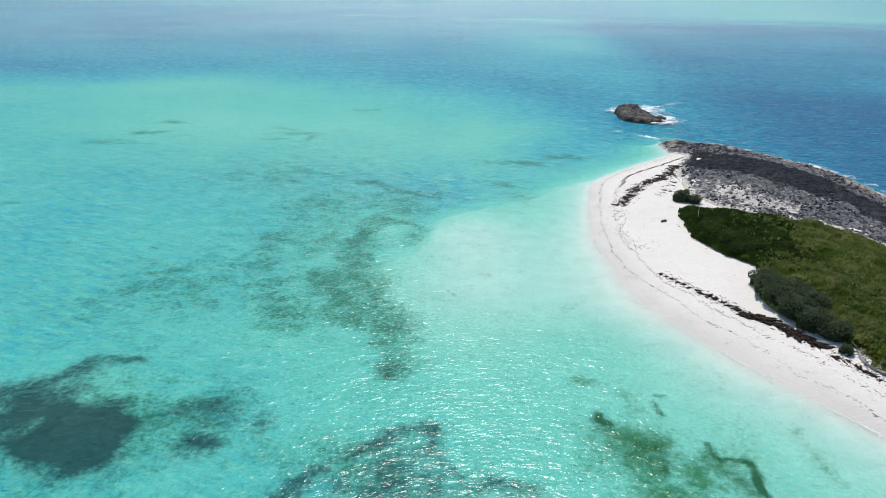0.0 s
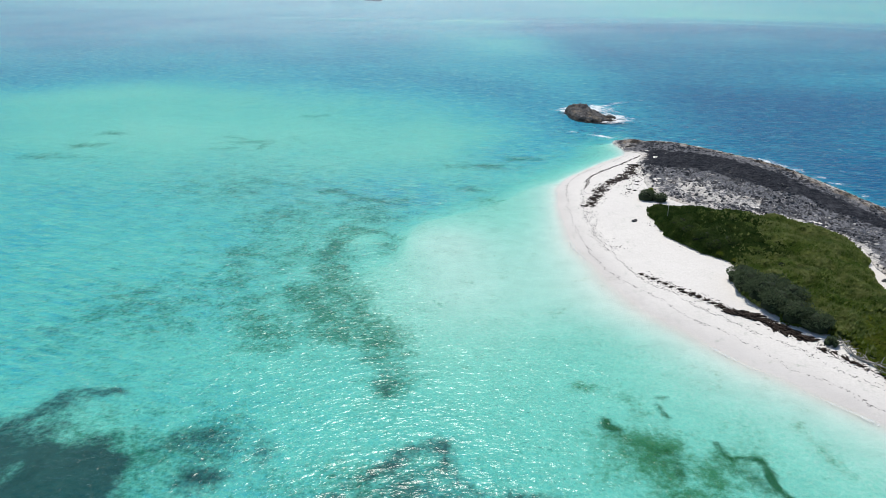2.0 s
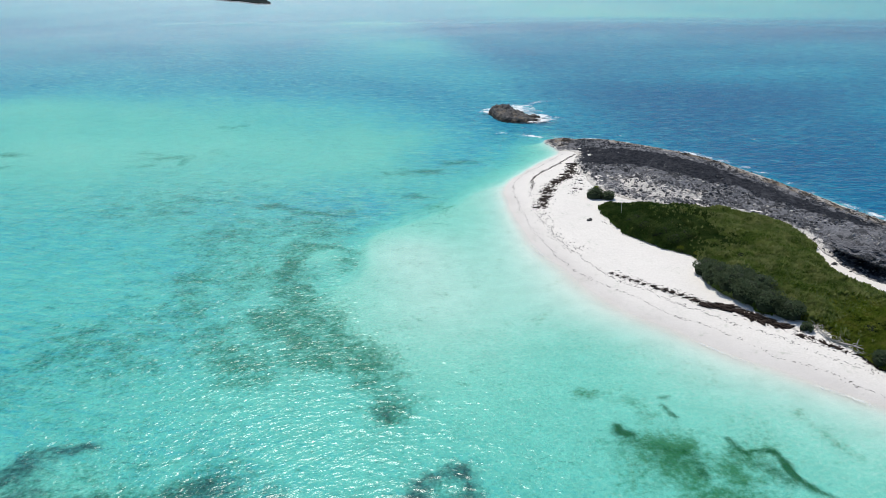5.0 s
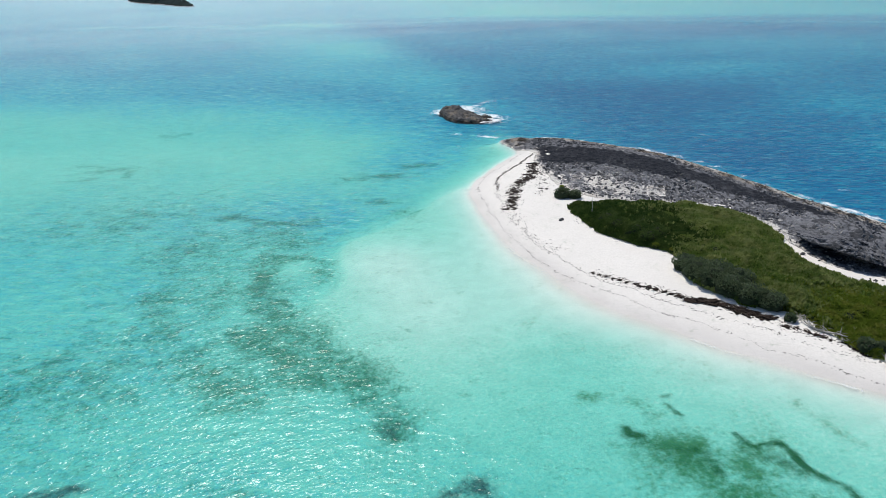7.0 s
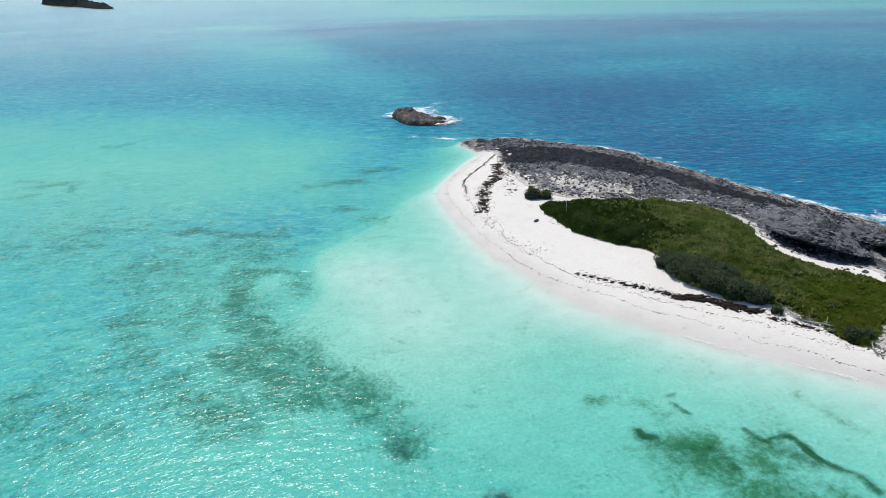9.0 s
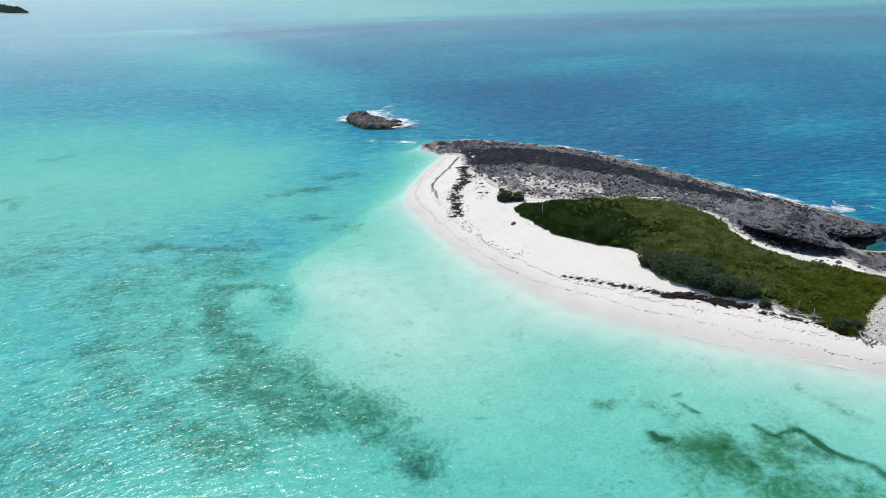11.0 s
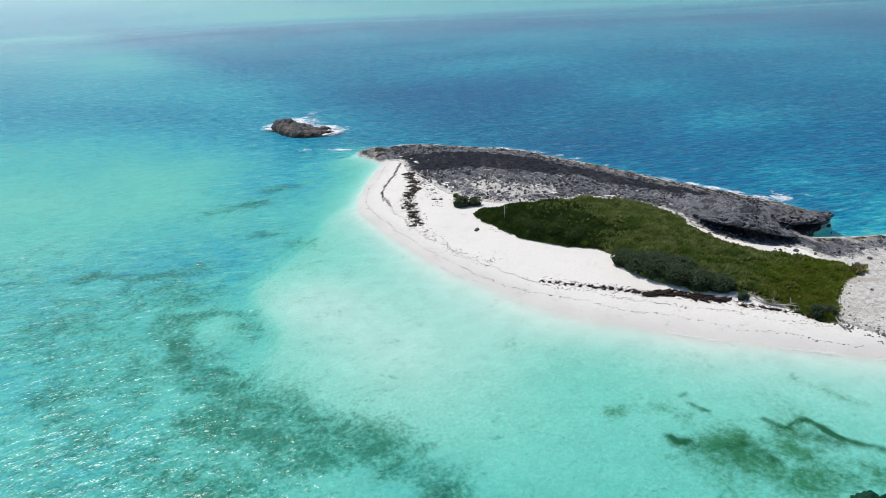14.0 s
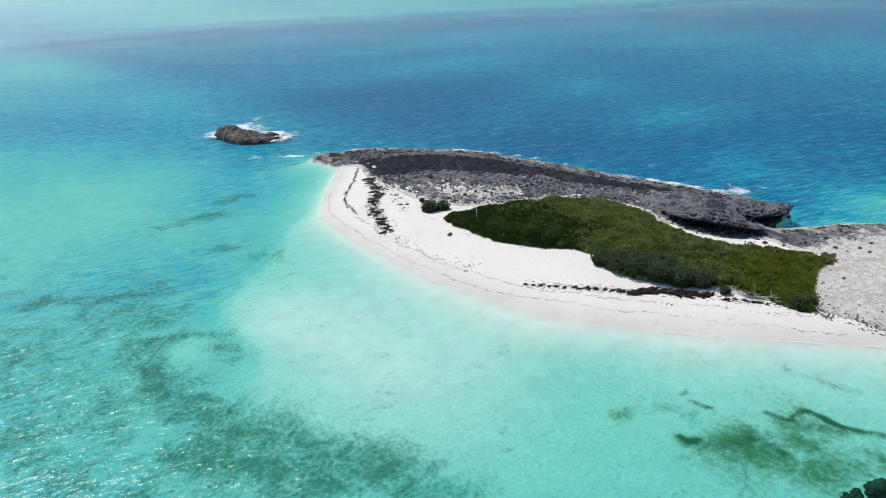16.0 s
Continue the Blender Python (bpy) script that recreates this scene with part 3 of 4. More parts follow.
# ---- rock shelf ----
def shelf_height(x, y):
    """Height of the rock shelf, how far inside its edge, and the distances that colour it."""
    zg, shore, _ = heights(x, y)
    r = signed(x, y, ROCK) + 0.9 * fbm(x, y, 4, 3, 50)
    coast = line_distance(x, y, spline(COAST, 5, False), False) + 1.2 * fbm(x, y, 6, 3, 51)
    ridge = 1 - np.abs(fbm(x, y, 3.2, 4, 52))
    rise = 0.7 * ss(0, 16, r) + 0.42 * np.exp(-((coast - 1.8) / 2.4) ** 2)
    knoll = 2.0 * np.exp(-(((x - 33) / 8.5) ** 2 + ((y + 24) / 8.5) ** 2)) + 1.1 * np.exp(-(((x - 41) / 7) ** 2 + ((y + 30) / 4) ** 2))
    flat = ss(-40, -46, y)
    knoll = knoll * ss(2.0, 5.5, r)
    z = zg + 0.14 + rise * (1 - 0.5 * flat) + knoll + (0.6 * (ridge - 0.8) + 0.25 * fbm(x, y, 0.9, 3, 53)) * ss(0, 3, r) * (1 - 0.75 * flat) + 0.12 * flat
    z = np.where(shore < 1.2, np.minimum(z, 0.2 + np.maximum(shore, -3) * 1.4 + 0.5 * fbm(x, y, 1.1, 3, 54)), z)
    z = np.where(r < 0, zg - 0.25 + 0.25 * np.maximum(r, -1), z)
    return z, r, shore, coast, flat


def rock_shelf():
    xs, ys = np.arange(0, 92, 0.25), np.arange(-104, 74, 0.27)
    x, y = np.meshgrid(xs, ys)
    z, r, shore, coast, flat = shelf_height(x, y)
    east = ss(-12, -24, y)
    black = ss(-1.2, 2.4, signed(x, y, BLACK) + 2.0 * fbm(x, y, 5, 3, 55))
    white = np.exp(-(((x - 11) / 6.5) ** 2 + ((y - 19) / 9) ** 2)) + 0.8 * np.exp(-(((x - 17) / 6) ** 2 + ((y - 10) / 4) ** 2)) + 0.5 * np.exp(-(((x - 25) / 5) ** 2 + ((y - 1) / 5) ** 2))
    stain = 1.35 * black - 0.28 * east * (1 - flat) + 0.2 * flat * np.exp(-((coast - 6) / 6) ** 2) + 0.05
    rim = np.exp(-(coast / 4.6) ** 4) * (1 - 0.5 * flat) * 0.8 + 0.5 * np.exp(-(((x - 8) / 5) ** 2 + ((y - 64) / 9) ** 2))
    hollow = np.maximum(np.exp(-(((x - 26.5) / 2.5) ** 2 + ((y + 28) / 6) ** 2)), np.exp(-(((x - 40) / 7) ** 2 + ((y + 33) / 2.2) ** 2)))
    sandy = (np.maximum(ss(3.0, 0, r) * 0.8, flat * (1.15 - 0.7 * ss(15, 5, coast))) + 0.72 * np.clip(white, 0, 1) * (1 - east)) * (1 - hollow)
    # Shade under the ledges, painted onto the shelf as black rock colour.
    stain = np.maximum(stain, 0.8 * hollow * ss(6, 3, r))
    rim = rim * (1 - hollow)
    keep = (r > -0.6) & (shore > -2.5)
    ob = sheet("rock_shelf", xs, ys, z, keep, M_ROCK, [("stain", stain), ("rim", rim), ("sandy", sandy)])
    return tagged(ob, "weathered grey and black karst limestone shelf above the sea", "rock shelf", kind="structure")


rock_shelf()


# ---- scrub ----
def surface(x, y):
    return heights(np.array([[float(x)]]), np.array([[float(y)]]))[0][0, 0]


def canopy_height(x, y):
    d = signed(x, y, SCRUB) + 1.0 * fbm(x, y, 3.5, 4, 60)
    top = (0.75 + 0.6 * ss(0, 4, d)) * ss(-0.1, 0.5, d)
    lumps = 0.85 * fbm(x, y, 4.5, 3, 61) + 0.7 * fbm(x, y, 1.7, 3, 62)
    return d, top * (1 + lumps) + 0.5 * np.exp(-(((x - 3.5) / 4) ** 2 + ((y + 10) / 4) ** 2))


def scrub():
    xs, ys = np.arange(-3, 27, 0.4), np.arange(-55, 9, 0.4)
    x, y = np.meshgrid(xs, ys)
    zg, _, _ = heights(x, y)
    d, top = canopy_height(x, y)
    # Core sheet below the tufts, coloured dark so that the gaps look shaded.
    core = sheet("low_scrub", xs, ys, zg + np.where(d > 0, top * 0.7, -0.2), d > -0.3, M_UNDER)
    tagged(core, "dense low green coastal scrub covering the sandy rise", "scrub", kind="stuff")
    rng = np.random.default_rng(3)
    n = 120000
    px, py = rng.uniform(-3, 27, n), rng.uniform(-55, 9, n)
    d, top = canopy_height(px, py)
    ok = d > -0.5 * rng.random(n)
    px, py, top, d = px[ok], py[ok], top[ok], d[ok]
    zg, _, _ = heights(px, py)
    mood = fbm(px, py, 9, 3, 66) + rng.normal(0, 0.18, len(px))
    dark = (py > -18 + 8 * mood) & (mood < 0.6) & (px < 15 + 10 * mood)
    bright = ~dark & (py < -36 + 14 * mood)
    mid = ~dark & ~bright
    grassy = mid & (fbm(px, py, 5, 3, 67) + rng.normal(0, 0.2, len(px)) > -0.05)
    for name, pick, mat, size, per, lean in (("dark_leaf_tufts", dark, M_DARKLEAF, 0.46, 5, 0.55), ("leaf_tufts", mid & ~grassy, M_SCRUB, 0.42, 5, 0.55),
                                             ("grass_tufts", grassy, M_GRASS, 0.62, 4, 0.3), ("bright_leaf_tufts", bright, M_BRIGHT, 0.36, 5, 0.55)):
        blades(name, px[pick], py[pick], zg[pick] + top[pick] * 0.64, size * rng.uniform(0.6, 1.2, int(pick.sum())), rng, mat, core, per, lean)


def leaves(px, py, pz, size, rng, per=4, lean=0.6):
    """Vertices and quads of tufts of pointed leaves."""
    n = len(px)
    ang = rng.uniform(0, 2 * math.pi, (n, per))
    tilt = rng.uniform(0.15, 1.0, (n, per)) * lean * 1.6
    ln = (size * rng.uniform(0.6, 1.25, (per, n))).T
    w = ln * rng.uniform(0.18, 0.34, (n, per))
    dx, dy = np.cos(ang), np.sin(ang)
    base = np.stack([px, py, pz], -1)[:, None, :]
    tip = base + np.stack([dx * np.sin(tilt) * ln, dy * np.sin(tilt) * ln, np.cos(tilt) * ln], -1)
    mid = base + 0.55 * (tip - base)
    side = np.stack([-dy * w, dx * w, 0.3 * w], -1)
    v = np.stack([base + 0 * tip, mid + side, tip, mid - side], 2).reshape(-1, 3)
    return v, np.arange(len(v)).reshape(-1, 4)


def raw(name, v, f, material, parent=None, label=""):
    mesh = bpy.data.meshes.new(name)
    mesh.from_pydata(v.tolist(), [], f.tolist())
    mesh.materials.append(material)
    ob = new(name, mesh)
    ob.parent = parent
    return tagged(ob, label)


def blades(name, px, py, pz, size, rng, material, parent, per=4, lean=0.6):
    return tagged(raw(name, *leaves(px, py, pz, size, rng, per, lean), material, parent), kind="stuff")


scrub()


# ---- shapes ----
def part(name, bm, material, parent=None, label="", smooth=True):
    mesh = bpy.data.meshes.new(name)
    bm.to_mesh(mesh)
    bm.free()
    if smooth:
        mesh.polygons.foreach_set("use_smooth", np.ones(len(mesh.polygons), bool))
    mesh.materials.append(material)
    ob = new(name, mesh)
    ob.parent = parent
    return tagged(ob, label)


def lump(sx, sy, sz, seed, rough=0.25, sub=3, floor=-0.35):
    """A rough lump, flattened below."""
    bm = bmesh.new()
    bmesh.ops.create_icosphere(bm, subdivisions=sub, radius=1.0)
    off = Vector((seed * 7.31, seed * 3.17, seed * 1.73))
    for v in bm.verts:
        k = 1 + rough * noise.fractal(v.co * 1.3 + off, 0.9, 2.0, 4) + 0.5 * rough * noise.cell(v.co * 2.1 + off)
        v.co = Vector((v.co.x * sx * k, v.co.y * sy * k, max(v.co.z, floor) * sz * k))
    return bm


def tube(bm, pts, r0, r1, sides=6):
    rings = []
    for i, p in enumerate(pts):
        a, b = pts[max(i - 1, 0)], pts[min(i + 1, len(pts) - 1)]
        q = (b - a).to_track_quat("Z", "Y")
        r = r0 + (r1 - r0) * i / (len(pts) - 1)
        rings.append([bm.verts.new(p + q @ Vector((r * math.cos(2 * math.pi * k / sides), r * math.sin(2 * math.pi * k / sides), 0))) for k in range(sides)])
    for a, b in zip(rings, rings[1:]):
        for k in range(sides):
            bm.faces.new((a[k], a[(k + 1) % sides], b[(k + 1) % sides], b[k]))
    bm.faces.new(rings[0][::-1])
    bm.faces.new(rings[-1])


def along(points, n, spread, seed):
    """n places scattered about a line, with the line's heading there."""
    line = spline(points, 8, False)
    seg = np.hypot(*np.diff(line, axis=0).T)
    run = np.concatenate([[0], np.cumsum(seg)])
    rng = np.random.default_rng(seed)
    u = np.sort(rng.uniform(0, run[-1], n))
    x, y = np.interp(u, run, line[:, 0]), np.interp(u, run, line[:, 1])
    x2, y2 = np.interp(u + 0.3, run, line[:, 0]), np.interp(u + 0.3, run, line[:, 1])
    head = np.degrees(np.arctan2(y2 - y, x2 - x))
    off = rng.normal(0, 1, n) * spread
    return x - np.sin(np.radians(head)) * off, y + np.cos(np.radians(head)) * off, head, rng


def rest(x, y):
    """Ground or rock height, whichever is higher."""
    x, y = np.asarray(x, float), np.asarray(y, float)
    g, _, _ = heights(x, y)
    z, r, *_ = shelf_height(x, y)
    return np.where(r > 0, np.maximum(z, g), g)


def spread_out(kinds, xs, ys, turns, sizes, group, sink, flat=1.0):
    """Copies of some kinds of thing, laid out one by one."""
    zs = rest(xs, ys)
    used = set()
    for i, (x, y, z, a, s) in enumerate(zip(xs, ys, zs, turns, sizes)):
        k = i % len(kinds)
        m = pose(float(x), float(y), float(z) - sink * float(s), 0, 0, float(a))
        if k in used:
            ob = copy_thing(kinds[k], m)
        else:
            ob = kinds[k]
            ob.matrix_basis = m
            used.add(k)
        ob.scale = (float(s), float(s), float(s) * flat)
        tagged(ob, group=group)


# ---- islet in the surf ----
def islet():
    xs, ys = np.arange(-4, 20, 0.22), np.arange(93, 128, 0.22)
    x, y = np.meshgrid(xs, ys)
    r = signed(x, y, ISLET) + 0.9 * fbm(x, y, 3.0, 4, 70)
    top = 1.55 - 1.25 * ss(7.0, 13.0, x) + 0.7 * np.exp(-(((x - 4) / 2.0) ** 2 + ((y - 119) / 3.0) ** 2)) + 1.0 * fbm(x, y, 3.6, 4, 71)
    step = np.floor(top * 1.6 + 0.5 * fbm(x, y, 1.2, 3, 72)) / 1.6
    z = (0.55 * top + 0.45 * step) * ss(-0.2, 1.5, r) + 0.45 * fbm(x, y, 0.9, 3, 73) - 1.2 * ss(0.4, -0.8, r) - 1.2 * ss(-0.3, -1.2, r)
    return sheet("islet_rock", xs, ys, z, r > -1.3, M_ISLET)


def rocky(name, wet):
    m = Mat(name)
    mid = m.noise(0.8, 6, 0.7, None, 0.5)
    z = m.node("SeparateXYZ")
    m.link(m.node("NewGeometry").outputs["Position"], z.inputs[0])
    c = m.mix(m.span(mid, 0.35, 0.7), (0.028, 0.028, 0.030), (0.17, 0.165, 0.16))
    tide = m.math("ADD", z.outputs[2], m.math("MULTIPLY", m.noise(1.5, 3), 0.8))
    c = m.mix(m.span(tide, wet, wet + 0.5), (0.018, 0.017, 0.015), c)
    c = m.mix(m.span(m.noise(2.4, 5, 0.65), 0.5, 0.66, 0, 0.75), c, (0.20, 0.165, 0.12))
    c = m.mix(m.span(m.noise(0.7, 5, 0.7, m.coords((0.4, 0.4, 2.2))), 0.54, 0.64, 0, 0.8), c, (0.022, 0.021, 0.022))
    return m.finish(c, 0.85, m.bump(m.math("ADD", mid, m.noise(2.5, 4)), 0.9, 0.3), 0.25)


M_ISLET = rocky("wet_islet_rock", 0.7)
tagged(islet(), "dark weathered rock islet standing in white surf", "rock")


# ---- undercut ledges over the gully and the inlet ----
def ledge(name, stations, depth, label):
    """stations: x, y of the brow, floor height and brow height; the hollow runs back under it."""
    line = spline([s[:2] for s in stations], 26, False)
    n = len(line)
    u = np.linspace(0, len(stations) - 1, n)
    floor = np.interp(u, range(len(stations)), [s[2] for s in stations])
    high = np.interp(u, range(len(stations)), [s[3] for s in stations])
    rows, fine = [], np.linspace(0, 9, 37)
    for i in range(n):
        a, b = line[max(i - 1, 0)], line[min(i + 1, n - 1)]
        t = (b - a) / np.hypot(*(b - a))
        out = np.array((t[1], -t[0]))
        h = high[i] - floor[i]
        prof = [(-depth * 2.0, high[i] - 1.2), (-depth * 1.5, high[i] - 0.1), (-depth * 0.8, high[i] + 0.1), (-0.5, high[i] + 0.02), (0.15, high[i] - 0.14 * h),
                (0.1, high[i] - 0.3 * h), (-0.45, high[i] - 0.42 * h), (-depth * 0.6, high[i] - 0.5 * h), (-depth, floor[i] + 0.15 * h), (-depth * 1.05, floor[i] - 2.5)]
        po, pz = np.interp(fine, range(len(prof)), [q[0] for q in prof]), np.interp(fine, range(len(prof)), [q[1] for q in prof])
        for o, z in zip(po, pz):
            q = line[i] + out * o
            w = Vector((q[0] * 0.7, q[1] * 0.7, z * 0.9))
            j = 0.45 * noise.fractal(w, 0.8, 2.0, 4) + 0.3 * noise.fractal(w * 2.7, 0.8, 2.0, 3)
            step = 0.22 * noise.cell(Vector((q[0] * 0.5, q[1] * 0.5, z * 2.4)))
            rows.append((q[0] + out[0] * (j * 1.3 + step), q[1] + out[1] * (j * 1.3 + step), z + (0.5 * j if z > floor[i] else 0)))
    p = len(fine)
    f = [(i * p + k, i * p + k + 1, (i + 1) * p + k + 1, (i + 1) * p + k) for i in range(n - 1) for k in range(p - 1)]
    mesh = bpy.data.meshes.new(name)
    mesh.from_pydata(rows, [], f)
    mesh.materials.append(M_ROCK)
    # Blackens from the brow inwards: the hollow's shade put into the colour.
    a = mesh.attributes.new("stain", "FLOAT", "POINT")
    a.data.foreach_set("value", np.tile(np.interp(fine, range(10), [0.0, -0.1, -0.15, -0.15, 0.0, 0.6, 1.2, 1.3, 1.3, 1.3]), n).astype(np.float32))
    return tagged(new(name, mesh), label, "rock ledge")


ledge("rock_ledge", [(28.0, -18.5, 1.6, 2.2), (25.6, -21.6, 1.5, 2.8), (24.6, -25, 1.5, 3.6), (24.6, -28.5, 1.5, 4.0), (25.6, -32, 1.5, 3.9), (28.8, -34.8, 1.4, 2.6), (31.5, -36, 1.3, 1.7)], 3.6,
      "undercut grey limestone ledge with a dark hollow beneath")
ledge("rock_ledge", [(32.8, -28.8, 1.2, 2.5), (34.6, -31.3, 0.7, 2.7), (36.4, -33.2, 0.3, 2.5), (40.5, -34.4, -0.1, 2.4), (45.0, -34.0, -0.3, 2.1), (47.6, -32.6, -0.4, 1.3), (48.6, -30.4, -0.5, 0.5), (49.0, -27.5, -0.6, 0.25)], 2.4,
      "undercut limestone headland dropping to a turquoise inlet")

# ---- pole ----
bm = bmesh.new()
tube(bm, [Vector((0, 0, 0)), Vector((0, 0, 2.0)), Vector((-0.05, 0, 4.1))], 0.036, 0.028, 8)
pole = part("pole", bm, M_POLE)
pole.matrix_basis = pose(0, 0, surface(0, 0) - 0.1)
tagged(pole, "thin pale upright pole standing in the scrub edge", "pole")


# ---- shrubs ----
def shrub(name, radius, high, material, seed, label, count=1500, leaf=0.2):
    """A shrub of leaning stems and an uneven leafy crown."""
    rng = np.random.default_rng(seed)
    base = new(name)
    bm = bmesh.new()
    for k in range(6):
        a = 2 * math.pi * k / 6 + rng.uniform(-0.3, 0.3)
        reach = radius * rng.uniform(0.35, 0.75)
        tube(bm, [Vector((0.1 * math.cos(a), 0.1 * math.sin(a), -0.15)), Vector((reach * 0.5 * math.cos(a), reach * 0.5 * math.sin(a), high * 0.3)),
                  Vector((reach * math.cos(a), reach * math.sin(a), high * 0.72))], 0.06, 0.015, 5)
    part("stem", bm, M_BARK, base)
    cl = rng.normal(0, 1, (14, 3))
    cl /= np.linalg.norm(cl, axis=1)[:, None]
    cx, cy = cl[:, 0] * radius * 0.6, cl[:, 1] * radius * 0.6
    cz = high * (0.42 + 0.32 * np.abs(cl[:, 2]))
    which = rng.integers(0, 14, count)
    q = rng.normal(0, 1, (count, 3))
    q /= np.linalg.norm(q, axis=1)[:, None]
    rr = radius * 0.45 * rng.uniform(0.75, 1.05, count)
    px, py = cx[which] + q[:, 0] * rr, cy[which] + q[:, 1] * rr
    pz = np.maximum(cz[which] + q[:, 2] * rr * 0.75, 0.05)
    v, f = leaves(px, py, pz, np.full(count, leaf), rng, 4, 0.9)
    raw("crown", v, f, material, base)
    # Lump filling the crown, coloured dark as the shade behind the leaves.
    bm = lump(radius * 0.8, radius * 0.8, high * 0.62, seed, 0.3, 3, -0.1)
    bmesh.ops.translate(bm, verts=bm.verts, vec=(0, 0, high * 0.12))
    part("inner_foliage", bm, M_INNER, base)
    return tagged(base, label, "shrub")


def plant(kind, places, group):
    first = True
    for x, y, s, a in places:
        m = pose(x, y, float(rest(x, y)), 0, 0, a)
        ob = kind if first else copy_thing(kind, m)
        ob.matrix_basis = m
        ob.scale = (s, s, s)
        first = False
        tagged(ob, group=group)


plant(shrub("silver_shrub", 2.2, 2.5, M_SILVER, 11, "silver-green coastal shrub at the scrub's beach edge"),
      [(3.0, -25.0, 0.9, 0), (2.9, -28.0, 1.1, 50), (3.6, -31.2, 1.2, 110), (4.2, -34.2, 1.15, 200), (5.2, -37.0, 1.05, 250), (6.6, -39.4, 0.9, 310),
       (6.4, -32.4, 1.1, 160), (5.8, -28.8, 1.0, 280)], "silver shrubs along the beach")
plant(shrub("dark_shrub", 2.4, 2.2, M_DARKLEAF, 12, "dark green rounded shrub in the coastal scrub"),
      [(1.6, -3.4, 0.9, 0), (1.4, -7.2, 1.0, 70), (3.0, -10.8, 1.05, 140), (3.4, -13.6, 0.9, 200), (5.4, -8.2, 0.95, 260), (5.6, -12.6, 0.9, 300)], "dark shrubs in the scrub")
plant(shrub("green_shrub", 1.7, 1.9, M_SCRUB, 17, "green rounded shrub standing in the low scrub", 900, 0.22),
      [(8.5, -16.5, 0.8, 0), (12.5, -14, 0.9, 40), (17, -9.5, 0.8, 80), (20.5, -14.5, 0.85, 120), (10.5, -22, 0.9, 160), (15.5, -19.5, 1.0, 200), (18.5, -25, 0.9, 240),
       (9.2, -26.6, 0.85, 280), (13.4, -28.5, 0.8, 320), (11.5, -5.5, 0.8, 20), (16.5, -3.2, 0.75, 60), (9.6, -34.5, 0.8, 100), (16.8, -33, 0.75, 140)], "green shrubs in the scrub")
plant(shrub("green_shrub", 1.5, 1.5, M_BRIGHT, 18, "yellow-green leafy shrub at the scrub's stony end", 800, 0.2),
      [(13, -45.5, 0.9, 0), (16.5, -42, 0.8, 50), (20.5, -45, 0.85, 100), (17.5, -47.6, 0.8, 150), (23.4, -46.2, 0.9, 200), (11.6, -40.5, 0.8, 250), (20, -40, 0.75, 300)], "yellow-green shrubs in the scrub")
plant(shrub("beach_bush", 1.5, 1.7, M_SILVER, 13, "grey-green bush alone on the white sand", 900, 0.17), [(0.0, 13.4, 1.15, 0)], "")
plant(shrub("beach_bush", 1.5, 1.4, M_SILVER, 14, "low grey-green bush alone on the white sand", 900, 0.17), [(2.2, 12.2, 1.0, 0)], "")
plant(shrub("beach_bush", 0.7, 0.9, M_BRIGHT, 15, "small yellow-green bush at the foot of the scrub", 350, 0.16),
      [(3.2, -16.6, 1.0, 0), (4.6, -19.2, 0.9, 60), (2.2, 18.6, 0.8, 100)], "small bushes on the sand")
plant(shrub("beach_bush", 0.8, 1.0, M_SILVER, 16, "small silver-green bush among seaweed and driftwood", 400, 0.16),
      [(6.6, -43.0, 1.0, 0), (10.0, -51.4, 1.5, 40), (11.4, -52.2, 1.2, 90)], "silver bushes on the sand")


# ---- driftwood ----
def driftwood(seed):
    rng = np.random.default_rng(seed)
    bm = bmesh.new()
    tube(bm, [Vector((-1.3, 0, 0.08)), Vector((-0.3, 0.15, 0.22)), Vector((0.6, 0.0, 0.4)), Vector((1.3, -0.2, 0.5))], 0.12, 0.04, 6)
    for k in range(9):
        t = rng.uniform(-0.9, 1.1)
        a, r = rng.uniform(0, 6.28), rng.uniform(0.5, 1.1)
        p = Vector((t, 0.05, 0.2 + 0.14 * t))
        q = p + Vector((r * math.cos(a), r * math.sin(a), rng.uniform(0.1, 0.6)))
        tube(bm, [p, p.lerp(q, 0.5) + Vector((0, 0, 0.12)), q], 0.05, 0.012, 5)
    return part("driftwood_branch", bm, M_DRIFT)


kinds = [tagged(driftwood(k), "bleached grey branching driftwood on the upper beach", "driftwood") for k in (1, 2, 3)]
spread_out(kinds, np.array([7.4, 7.7, 8.5, 8.7, 9.3, 10.2]), np.array([-43.2, -44.8, -46.3, -47.6, -49.6, -54.0]), [20, 100, 200, 300, 150, 60], [1.0, 1.2, 0.9, 1.3, 0.8, 1.0],
           "driftwood on the upper beach", 0.02)

# ---- seaweed ----
def clump(seed):
    rng = random.Random(seed)
    return tagged(part("seaweed_clump", lump(rng.uniform(0.45, 0.7), rng.uniform(0.25, 0.4), 0.14, seed, 0.9, 3, -0.2), M_WRACK), "dark brown dried seaweed clump on white sand", "seaweed")


WRACK_UP = [(4.4, 41.7), (3.7, 38.3), (0.4, 31.5), (-3.4, 27.2), (-6.6, 22.8), (-8.3, 18.5), (-10.5, 13.2), (-11.7, 10.8)]
WRACK_MID = [(8.9, 51.9), (2.5, 43.8), (-3.1, 37.8), (-6.2, 33.7), (-8.3, 29.1), (-9.9, 23.3)]
WRACK_SIDE = [(4.6, 35.5), (3.2, 32.3), (0.2, 24.6), (-1.6, 18.7), (-3.8, 16.9)]
